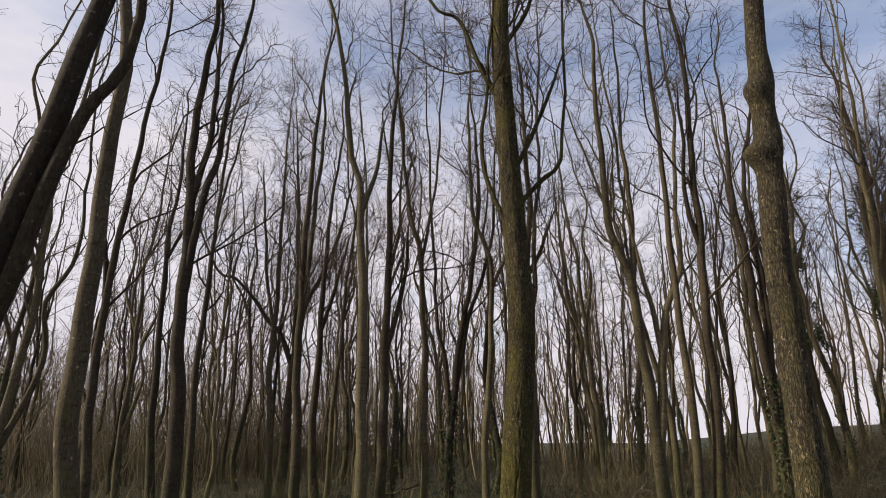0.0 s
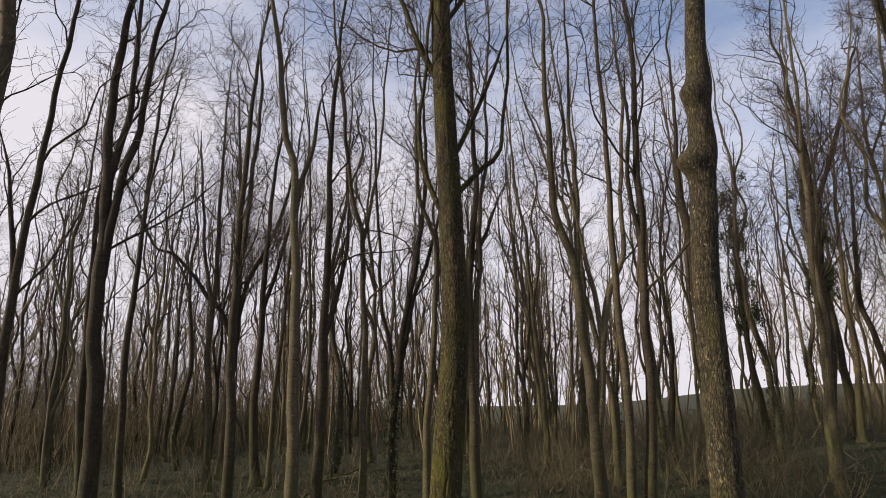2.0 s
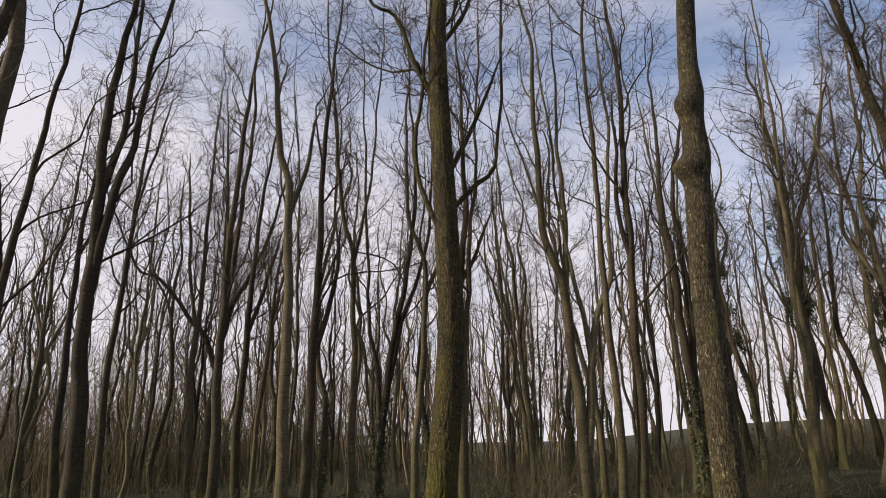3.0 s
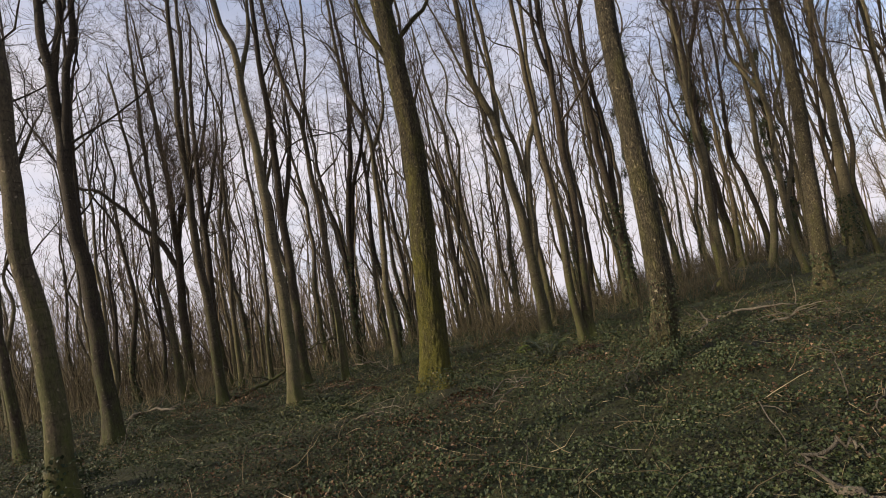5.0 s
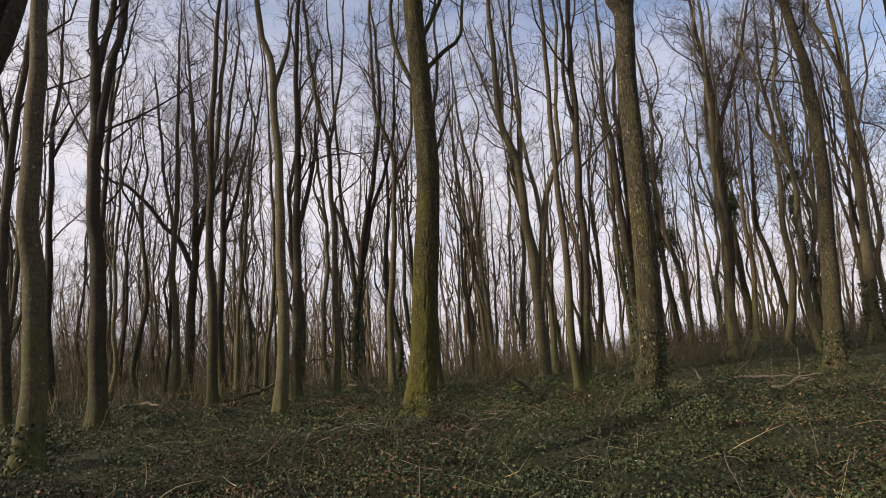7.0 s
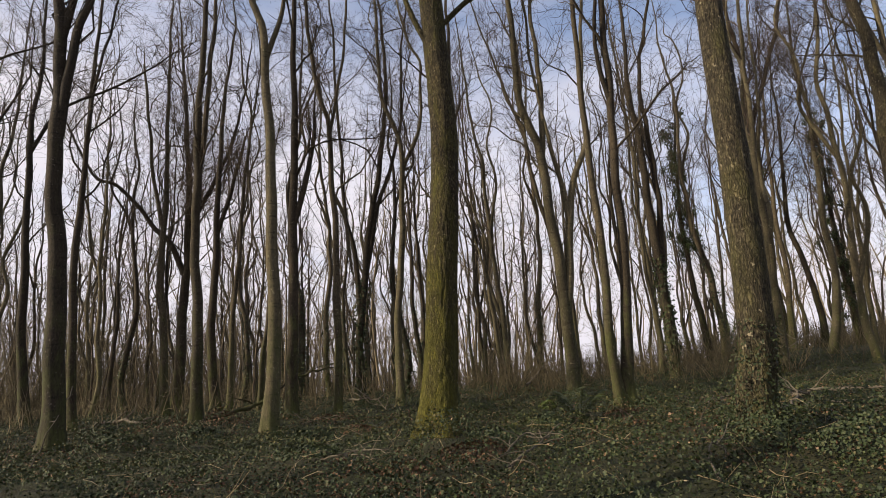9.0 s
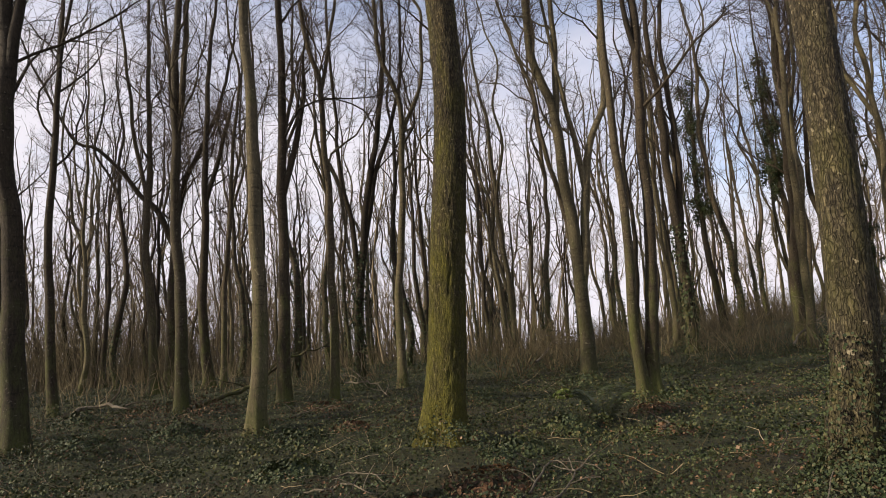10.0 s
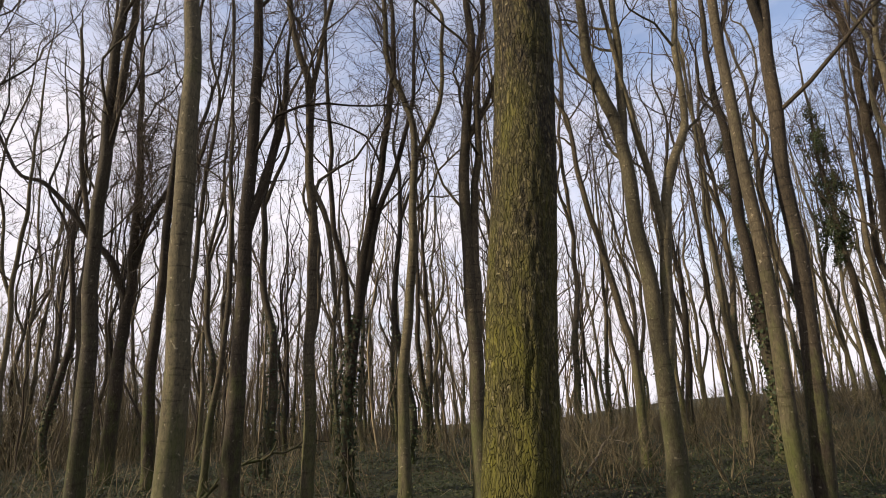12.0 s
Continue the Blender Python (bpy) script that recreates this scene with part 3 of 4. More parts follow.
# sideways place, distance, radius, trunk control points (sideways, height), further stems
TREES = {
    "A": (-8.37, 17.00, 0.135, 0.000, [(-0.29, 2.45), (-0.33, 4.82), (-0.43, 8.21), (-0.28, 10.39), (-0.27, 12.88)], [[(-0.42, 7.68), (-0.0, 8.56), (0.27, 9.11)]]),
    "dk": (-4.24, 9.40, 0.152, 0.0, [(-0.03, 0.8), (-0.10, 2.4), (-0.18, 4.0), (-0.25, 5.6), (-0.27, 6.8), (-0.39, 8.2), (-0.31, 9.2), (-0.12, 10.5)], [[(-0.21, 6.8), (-0.12, 7.4), (0.02, 8.2), (-0.05, 9.4), (0.0, 10.4)], [(-0.2, 4.9), (-0.08, 6.1), (0.08, 7.3), (0.28, 8.9), (0.5, 10.4)]]),
    "dk2": (-6.16, 14.50, 0.104, 0.006, [(-0.14, 2.16), (-0.17, 4.65), (-0.08, 6.41), (-0.06, 8.27), (0.07, 9.57), (0.12, 11.27)], [[(-0.08, 7.48), (0.11, 8.92), (0.5, 10.76)]]),
    "c4": (-5.10, 17.50, 0.120, 0.000, [(-0.1, 2.29), (-0.2, 3.96), (-0.18, 5.68), (-0.11, 7.48), (-0.14, 9.36), (-0.09, 13.38)], [[(-0.15, 5.68), (-0.57, 7.49), (-0.81, 10.32)]]),
    "crown": (-5.50, 20.00, 0.182, 0.000, [(0.09, 1.73), (0.17, 3.97), (0.24, 5.53), (0.24, 7.77), (0.0, 11.66), (-0.25, 15.13)], [[(0.2, 4.36), (-0.35, 5.55), (-0.82, 6.06), (-1.3, 6.78), (-2.06, 7.6), (-2.89, 8.02)], [(0.21, 5.34), (0.55, 6.53), (1.18, 7.76), (1.74, 9.46)]]),
    "l2": (-2.99, 12.39, 0.120, 0.002, [(-0.01, 1.84), (-0.09, 3.66), (-0.07, 5.6), (-0.04, 6.95), (0.09, 9.87)], [[(-0.05, 5.6), (0.14, 6.96), (0.23, 8.97), (0.28, 9.88)]]),
    "e7": (-3.90, 18.25, 0.143, -0.003, [(-0.16, 1.94), (-0.03, 5.28), (0.05, 8.12), (0.2, 10.12), (0.41, 11.78), (0.51, 12.64), (0.44, 13.95)], [[(0.0, 5.47), (0.5, 7.15), (0.76, 8.12)]]),
    "e8": (-3.48, 18.00, 0.083, 0.000, [(0.06, 2.23), (0.31, 5.21), (0.47, 7.64), (0.64, 9.21), (0.36, 10.63), (0.26, 12.09), (-0.11, 12.72), (-0.31, 13.79)], [[(0.55, 8.82), (0.91, 10.64), (0.81, 12.96)]]),
    "l1": (-1.17, 9.35, 0.115, 0.031, [(0.07, 1.18), (0.08, 2.68), (0.03, 4.51), (-0.04, 6.16), (-0.07, 7.03), (-0.21, 7.44), (-0.34, 7.92)], [[(-0.0, 6.5), (0.18, 7.21), (0.29, 7.95)]]),
    "e9": (-2.34, 16.07, 0.068, 0.005, [(0.1, 1.43), (0.25, 2.65), (0.34, 4.9), (0.22, 6.94)], []),
    "l3": (-1.11, 12.03, 0.120, -0.010, [(0.05, 1.71), (0.09, 3.51), (0.15, 5.42), (0.16, 7.45), (0.25, 9.61)], [[(0.16, 4.13), (0.42, 5.15), (0.56, 6.22)]]),
    "d": (-0.21, 12.25, 0.089, -0.003, [(0.06, 1.68), (0.06, 3.53), (0.03, 5.1), (-0.0, 6.33), (-0.22, 7.03), (-0.39, 8.62), (-0.5, 9.82)], [[(-0.0, 6.33), (0.17, 6.89), (0.32, 7.9), (0.5, 9.55)], [(0.06, 5.1), (0.28, 4.17), (0.38, 3.14)]]),
    "iv13": (0.29, 15.17, 0.117, 0.000, [(0.06, 1.84), (0.23, 3.34), (0.47, 4.92), (0.78, 6.57), (1.02, 8.3), (1.03, 10.85)], [[(0.14, 2.43), (0.01, 3.66), (-0.18, 4.93), (-0.29, 6.58)], [(0.31, 3.65), (0.68, 5.24), (1.14, 6.56), (1.46, 8.3)]]),
    "y": (1.21, 13.66, 0.100, -0.001, [(0.02, 1.69), (0.19, 3.78), (0.34, 6.16), (0.15, 6.94), (-0.11, 7.73), (-0.13, 9.2), (-0.18, 10.9)], [[(0.34, 6.16), (0.64, 6.47), (0.87, 7.1), (0.95, 8.56), (0.71, 9.22), (0.49, 10.07), (0.48, 10.93)]]),
    "cen": (1.16, 7.30, 0.219, 0.010, [(0.11, 0.91), (0.2, 2.05), (0.28, 2.85), (0.34, 3.69), (0.35, 4.58), (0.26, 7.67), (0.25, 8.82), (0.29, 9.79)], [[(0.07, 5.33), (-0.06, 6.11), (-0.09, 6.93), (0.02, 7.79)], [(0.22, 7.56), (-0.12, 8.25), (-0.41, 9.14), (-0.95, 9.58)], [(0.52, 5.84), (0.79, 6.13), (1.05, 6.37), (1.18, 6.99)], [(0.52, 6.39), (0.74, 7.01), (1.05, 7.75)], [(0.45, 8.69), (0.69, 9.16), (0.9, 9.77)]]),
    "twin": (4.75, 11.92, 0.146, -0.007, [(0.06, 0.89), (0.01, 1.88), (-0.02, 2.77), (-0.1, 4.09), (-0.19, 5.53), (-0.41, 6.17), (-0.55, 6.89), (-0.57, 8.22), (-0.65, 9.75)], [[(-0.19, 5.53), (-0.07, 6.03), (-0.04, 7.04), (-0.04, 8.23), (-0.08, 9.31), (-0.07, 9.78)], [(0.03, 1.82), (0.23, 2.89), (0.37, 4.06), (0.55, 4.9), (0.86, 5.6), (0.96, 6.17), (1.14, 8.26), (1.2, 9.83)], [(0.37, 4.06), (0.23, 4.9), (0.02, 5.82), (-0.06, 6.46)]]),
    "r18": (4.58, 9.30, 0.083, 0.003, [(-0.07, 1.22), (-0.02, 2.43), (-0.02, 3.49), (-0.01, 4.59), (-0.02, 5.74), (0.0, 6.95), (0.02, 7.95)], []),
    "r2": (4.69, 9.36, 0.102, -0.024, [(0.15, 1.21), (0.29, 2.74), (0.33, 4.03), (0.37, 5.26), (0.39, 6.43), (0.44, 7.9)], [[(0.37, 5.61), (0.23, 6.31), (0.26, 7.89)]]),
    "iv20": (9.07, 15.25, 0.160, 0.001, [(0.03, 1.36), (0.02, 3.01), (-0.09, 4.73), (-0.1, 6.52), (-0.21, 8.39), (-0.14, 10.34), (-0.06, 12.39)], [[(0.04, 2.84), (0.19, 4.72), (0.23, 6.89), (0.12, 8.78), (0.66, 11.17)]]),
    "iv21": (14.67, 22.00, 0.152, 0.000, [(-0.19, 1.96), (-0.38, 3.88), (-0.5, 5.6), (-0.36, 8.15), (-0.03, 11.08), (0.09, 12.75)], []),
    "rdark": (12.27, 15.15, 0.181, 0.004, [(0.07, 1.84), (0.31, 3.72), (0.38, 5.52), (0.56, 7.99), (0.56, 9.58), (0.35, 11.22), (0.27, 12.49)], [[(0.55, 7.6), (1.34, 9.39), (2.14, 11.27), (2.52, 12.58)]]),
    "r24": (16.76, 20.00, 0.120, 0.000, [(0.19, 2.1), (0.31, 3.9), (0.33, 6.23), (0.58, 9.42), (0.82, 12.01)], []),
    "r25": (19.12, 21.00, 0.139, 0.000, [(0.01, 2.1), (-0.4, 4.5), (-0.68, 5.74), (-0.48, 8.01), (-0.22, 10.64)], []),
    "thin": (15.27, 16.51, 0.136, 0.003, [(0.45, 1.81), (0.67, 3.31), (0.7, 4.88), (0.83, 6.91), (0.89, 8.39), (0.81, 9.92), (0.85, 11.72), (1.07, 13.6)], [[(0.74, 10.14), (1.62, 11.51), (2.34, 13.18)]]),
    "iv27": (21.73, 22.00, 0.147, 0.000, [(-0.09, 2.57), (-0.19, 4.6), (-0.22, 6.96), (-0.11, 9.42), (-0.21, 11.68), (-0.2, 13.13)], []),
    "rbig": (10.37, 9.30, 0.195, 0.000, [(0.2, 1.3), (0.39, 2.67), (0.54, 4.03), (0.61, 5.4), (0.6, 6.77), (0.5, 8.13), (0.27, 9.5)], []),
    "r29": (16.81, 14.50, 0.198, 0.000, [(0.14, 1.39), (0.32, 3.42), (0.49, 5.75), (0.62, 7.98), (0.78, 9.87), (0.67, 11.61), (0.66, 12.72)], [[(0.78, 9.87), (0.26, 10.72), (-0.22, 11.78), (-0.4, 12.66)]]),
    "lm": (-3.10, 4.80, 0.120, 0.0, [(-0.01, 0.8), (-0.04, 1.6), (-0.08, 2.4), (-0.12, 3.2), (-0.14, 4.0), (-0.15, 4.8), (-0.15, 5.6), (-0.14, 6.6)], []),
    "lmb": (-5.73, 9.50, 0.095, 0.000, [(-0.1, 1.48), (-0.24, 3.48), (-0.2, 5.31), (-0.12, 6.78), (0.04, 7.98)], [[(-0.22, 4.98), (-0.4, 5.86), (-0.55, 6.76)]]),
    "knot": (3.22, 4.00, 0.138, 0.000, [(0.07, 0.77), (0.11, 1.33), (0.14, 2.0), (0.16, 2.6), (0.18, 3.2), (0.21, 3.9), (0.27, 4.6), (0.32, 5.2), (0.37, 5.9), (0.42, 6.6)], []),
    "spur": (2.30, 13.00, 0.131, 0.000, [(-0.0, 1.74), (-0.03, 3.49), (0.01, 5.41), (0.2, 7.56), (0.2, 8.72)], [[(0.18, 5.98), (0.36, 6.41), (0.53, 6.8)], [(0.01, 2.25), (0.09, 3.3), (0.17, 5.11), (0.32, 7.01), (0.51, 8.74)]]),
    "crook": (6.83, 16.77, 0.108, 0.006, [(0.01, 2.31), (-0.18, 3.51), (-0.48, 4.86), (-0.7, 5.79), (-0.89, 7.03), (-0.99, 8.25), (-1.23, 8.87)], [[(-0.95, 7.94), (-1.07, 8.56), (-0.91, 10.53), (-1.01, 11.9)]]),
    "lean": (-2.80, 2.70, 0.125, 0.0, [(0.04, 1.6), (0.1, 2.6), (0.27, 3.6), (0.40, 4.3), (0.55, 5.0), (0.70, 5.7)], [[(0.22, 3.0), (0.37, 3.5), (0.52, 4.1), (0.72, 4.8), (0.98, 5.6)]]),
    "ivm": (17.57, 21.00, 0.158, 0.000, [(-0.14, 1.86), (-0.33, 4.1), (-0.48, 6.67), (-0.62, 9.07), (-0.68, 10.98), (-0.6, 13.52)], []),
}
LOOK = {
    "cen": (BARK_MOSS, "broad mossy beech trunk with furrowed bark and flared foot", dict(flare=0.5, sides=96, height=17, crown_from=6.5, top=0.6, limbs=12, furrow=0.05, step=0.03, stem_r=0.045)),
    "knot": (BARK_KNOT, "lichen-spotted beech with swollen knots and ivy at its foot", dict(flare=0.3, sides=72, furrow=0.035, step=0.035, height=16, crown_from=6.5, lumps=((5.42, 2.0, 1.0, 0.12), (4.76, 1.7, 1.25, 0.11), (4.9, 4.5, 0.45, 0.25), (5.55, 4.4, 0.3, 0.2), (4.3, 4.2, 0.2, 0.3)), ivy=(-0.05, 0.85, 2600, 0.021, 0.7, 3.0))),
    "twin": (BARK_PALE, "pale forked beech with several curving stems", dict(height=15)),
    "iv13": (BARK_DARK, "slender many-stemmed tree clothed in ivy below", dict(ivy=(0.0, 3.2, 700, 0.06, 0.8))),
    "iv20": (BARK_DARK, "twin-stemmed tree with an ivy-clad foot", dict(ivy=(0.0, 3.5, 800, 0.07, 0.9))),
    "iv21": (BARK_DARK, "leaning tree with bushy evergreen ivy in its crown", dict(height=13, ivy=(4.2, 10.5, 9600, 0.06, 1.05, 1.0, 60))),
    "iv27": (BARK_DARK, "leaning tree with evergreen ivy along its trunk", dict(height=14, ivy=(1.5, 10.5, 9000, 0.06, 0.85, 1.0, 75))),
    "ivm": (BARK_DARK, "thin dark tree with bushy ivy high on its stem", dict(height=14, ivy=(5.0, 10.0, 8800, 0.06, 1.05, 1.0, 55))),
    "rbig": (BARK_KNOT, "stout lichen-grey beech with ivy round its foot", dict(height=16, limbs=18, dens=1.7, crown_from=6, sides=18, ivy=(0.0, 0.9, 350, 0.06, 1.0))),
    "r29": (BARK_PALE, "forked pale beech with patchy bark and ivy below", dict(height=16, limbs=17, dens=1.7, ivy=(0.0, 2.0, 700, 0.07, 1.0))),
    "thin": (BARK_PALE, "slim pale beech with a gently curving stem", dict(limbs=22, dens=1.6)),
    "rdark": (BARK_DARK, "dark straight beech with a high forked crown", dict(limbs=24, dens=1.8)),
    "l1": (BARK_PALE, "pale smooth beech with a kink high in its trunk", dict(sides=18, crown_from=8.6, limbs=6, wide=1.7)),
    "lm": (BARK_GREY, "smooth grey beech leaning slightly with ivy at its foot", dict(sides=18, crown_from=7.5, ivy=(0.0, 0.5, 300, 0.04, 0.8))),
    "lean": (BARK_DARK, "dark leaning beech forked into two heavy stems", dict(sides=18, height=13, limbs=7, dens=1.2, crown_from=7.5, stem_r=0.075)),
    "r2": (BARK_DARK, "dark beech spotted with white lichen", dict(sides=16, flare=1.0)),
    "r18": (BARK_GREY, "slim grey beech standing close to a neighbour", dict(crown_from=8.2)),
    "crown": (BARK_DARK, "dark spreading beech with a long arching limb", dict(limbs=30, crown_from=4.2, dens=1.35, thin=0.0048, wide=0.75)),
    "dk": (BARK_DARK, "dark forked beech with a bleached stick at its foot", dict(sides=16)),
    "y": (BARK_PALE, "slim beech forking high into a wide Y", dict()),
    "spur": (BARK_GREY, "double-stemmed grey beech with a broken spur", dict()),
}
for count, (key, (x, y, r, lean, spine, stems)) in enumerate(TREES.items()):
    mat, label, extra = LOOK.get(key, ((BARK_DARK, BARK_GREY)[count % 2], ("dark bare beech with a slender trunk", "grey bare beech with a slender trunk")[count % 2], {}))
    if key in ("A", "dk2", "c4", "e7", "e8", "l2", "dk", "lmb"):
        extra = dict(dict(limbs=9, dens=1.1), **extra)
    tree(x, y, r, spine, stems, mat, label, 100 + count, lean_y=lean, **extra)

# slimmer trees of the wood behind, in a few grown shapes
def slim_tree(seed, height, r):
    """A crooked stem that sways from side to side, with one or two forks."""
    rng = np.random.default_rng(seed)
    sway = rng.normal(0, 0.09, 9) + 0.11 * np.sin(np.arange(9) * rng.uniform(0.9, 1.5) + rng.uniform(0, 6))
    sway -= 0.8 * sway.mean()
    spine = [(float(np.sum(sway[:k + 1])), 1.15 * (k + 1)) for k in range(9)]
    stems = []
    for k in rng.choice(np.arange(1, 6), 1 + int(rng.random() < 0.6), replace=False):
        b = spine[int(k)]
        s = float(rng.choice([-1, 1]))
        w = rng.normal(0, 0.13, 5)
        stems.append([(b[0], b[1]), (b[0] + s * 0.3, b[1] + 0.6), (b[0] + s * 0.6 + w[0], b[1] + 1.6), (b[0] + s * 0.5 + w[1], b[1] + 2.8), (b[0] + s * 0.8 + w[2], b[1] + 4.0), (b[0] + s * 0.7 + w[3], b[1] + 5.4)])
    return spine, stems


def shape_tree(k):
    height = 12.5 + (k * 37 % 5) * 0.8
    spine, stems = slim_tree(500 + k, height, 0.1)
    return tree(0, -300 - 4 * k, 0.085 + 0.012 * (k % 4), spine, stems, (BARK_DARK, BARK_GREY, BARK_PALE)[k % 3], ("thin dark beech standing deep in the wood", "thin grey beech standing deep in the wood", "thin pale beech standing deep in the wood")[k % 3],
                900 + k, height=height, crown_from=4.0, limbs=9 if k < 9 else 5, sides=8, dens=0.42 if k < 9 else 0.12, thin=0.0062 if k < 9 else 0.01, flare=0.25, group="slim beeches behind", level=False,
                ivy=(0.0, 4.0, 420, 0.065, 0.55, 1.5) if k % 2 == 1 else None)


# The last two shapes, thin of twigs, serve only the trees out of view.
shapes = [shape_tree(k) for k in range(11)]
taken = [(v[0], v[1]) for v in TREES.values()]
rng = np.random.default_rng(7)


def spread(count, near, far, a0, a1, gap):
    made = tries = 0
    spots = []
    while made < count and tries < count * 60:
        tries += 1
        a = radians(rng.uniform(a0, a1))
        d = math.sqrt(rng.uniform(near ** 2, far ** 2))
        x, y = 0.3 + math.sin(a) * d, -0.5 + math.cos(a) * d
        if any((x - p) ** 2 + (y - q) ** 2 < gap ** 2 for p, q in taken):
            continue
        taken.append((x, y))
        spots.append((x, y))
        made += 1
    return spots


seen_spots = spread(5, 15, 22, 28, 60, 1.9) + spread(5, 14, 21, -50, -30, 1.7) + spread(165, 19.0, 48.0, -42, 56, 1.5)
# Unseen trees added to block sky light, kept sparse towards the sun.
unseen_spots = spread(110, 7, 30, 60, 240, 1.8) + spread(8, 14, 40, 240, 268, 3.0) + spread(16, 14, 40, 272, 318, 2.6)
used = set()
for x, y in seen_spots + unseen_spots:
    k = int(rng.integers(9)) if (x, y) in seen_spots else 9 + int(rng.integers(2))
    s = rng.uniform(0.85, 1.12)
    m = Matrix.Translation((x, y, ground_z(x, y))) @ Matrix.Rotation(rng.uniform(0, 6.283), 4, "Z") @ Matrix.Rotation(rng.normal(0, 0.035), 4, "X")
    if k not in used:
        used.add(k)
        shapes[k].matrix_basis = m
    else:
        copy_thing(shapes[k], m)


# ---- the wood far off ----
def far_wood():
    """Slender crooked trees past the near wood, each with a lacy crown; closer ranks of poles stand ahead and to the left."""
    g = np.random.default_rng(31)
    soup = Soup()
    for n in range(900):
        lacy = n < 330
        a = radians(g.uniform(-54, 64) if lacy else g.uniform(-56, 20))
        d = math.sqrt(g.uniform(46 ** 2, 90 ** 2) if lacy else g.uniform(27 ** 2, 80 ** 2))
        x, y = math.sin(a) * d, math.cos(a) * d
        z, hgt = ground_z(x, y), g.uniform(9, 14) if lacy else g.uniform(6, 12)
        line = wander(g, (x, y, z - 0.1), (g.normal(0, 0.06), g.normal(0, 0.06), 1), hgt, 8, 0.13, 0.09)
        soup.tube(line, np.linspace(g.uniform(0.07, 0.13) if lacy else g.uniform(0.03, 0.075), 0.012, 9), 4, cap=False)
        for _k in range(8 if lacy else 4):
            i = g.integers(3, 8)
            sub = wander(g, line[i], (g.normal(0, 0.8), g.normal(0, 0.8), 1.2), g.uniform(1.2, 3.2), 4, 0.3, 0.12)
            soup.tube(sub, np.linspace(0.03, 0.01, 5), 3, cap=False)
            for _j in range(6 if lacy else 2):
                tw = wander(g, sub[g.integers(1, 5)], (g.normal(0, 1), g.normal(0, 1), 0.9), g.uniform(0.5, 1.4), 2, 0.35, 0.1)
                soup.tube(tw, (0.013, 0.01, 0.006), 3, cap=False)
    return tagged(new("far_woodland", soup.mesh("far_woodland", SUNLIT_STEMS)), "distant bare trees closing the view of the wood", "woodland", kind="stuff")


far_wood()


# ---- ground ----
def axis(lo, hi, step, edge):
    a = list(np.arange(lo, hi + step / 2, step))
    s, v = step, hi
    while v < edge:
        s *= 1.35
        v += s
        a.append(v)
    s, v = step, lo
    while v > -edge:
        s *= 1.35
        v -= s
        a.insert(0, v)
    return a


def ground():
    xs, ys = axis(-12, 20, 0.25, 900), axis(-4, 24, 0.25, 900)
    verts = [(x, y, ground_z(x, y)) for y in ys for x in xs]
    k = len(xs)
    faces = [(j * k + i, j * k + i + 1, (j + 1) * k + i + 1, (j + 1) * k + i) for j in range(len(ys) - 1) for i in range(k - 1)]
    s = Soup()
    s.add(verts, faces)
    return tagged(new("ground", s.mesh("ground", SOIL)), "dark woodland floor of soil, ivy and leaf litter", "ground", kind="structure")


ground()


def scatter_leaves(name, mat, label, count, seed, box, size, lift, tilt, patch, threshold=0.0):
    """Small leaves lying in drifts over the woodland floor."""
    g = np.random.default_rng(seed)
    x0, x1, y0, y1 = box
    places = []
    while len(places) < count:
        turns, far, dice, up, top = np.radians(g.uniform(x0, x1, 4096)), y0 + (y1 - y0) * g.random(4096) ** 1.6, g.random(4096), g.random(4096), g.random(4096)
        for a, d, k, u, t in zip(turns, far, dice, up, top):
            x, y = math.sin(a) * d, math.cos(a) * d - 2.2
            if noise.noise((x * patch, y * patch, seed * 1.7)) < threshold - 0.35 * k:
                continue
            heap = max(0.0, noise.noise((x * 1.3, y * 1.3, 20.0)) + 0.4 * noise.noise((x * 4.0, y * 4.0, 2.0))) * lift * 3.4
            places.append((x, y, ground_z(x, y) + 0.01 + u ** 1.5 * lift * 0.6 + heap * t ** 0.4))
    places = np.array(places[:count])
    normals = np.concatenate([g.normal(0, tilt, (count, 2)), np.ones((count, 1))], 1)
    sizes = size * g.uniform(0.6, 1.5, count) * (1 + 0.03 * np.maximum(places[:, 1] - 2, 0))
    return tagged(new(name, leaf_mesh(g, places, normals, sizes).mesh(name, mat, False)), label, "ground cover", kind="stuff")


scatter_leaves("ivy_carpet", IVY, "carpet of dark green ivy leaves on the ground", 330000, 3, (-46, 60, 2.0, 24), 0.0185, 0.12, 0.95, 0.5, -0.6)
scatter_leaves("distant_ground_plants", GRASS, "dull green and straw-coloured plants covering the floor", 50000, 9, (-46, 62, 9, 46), 0.026, 0.15, 1.2, 0.3, -0.3)
scatter_leaves("leaf_litter", LITTER, "brown fallen beech leaves among the ivy", 60000, 5, (-46, 60, 2.2, 24), 0.02, 0.1, 0.7, 0.4, 0.1)


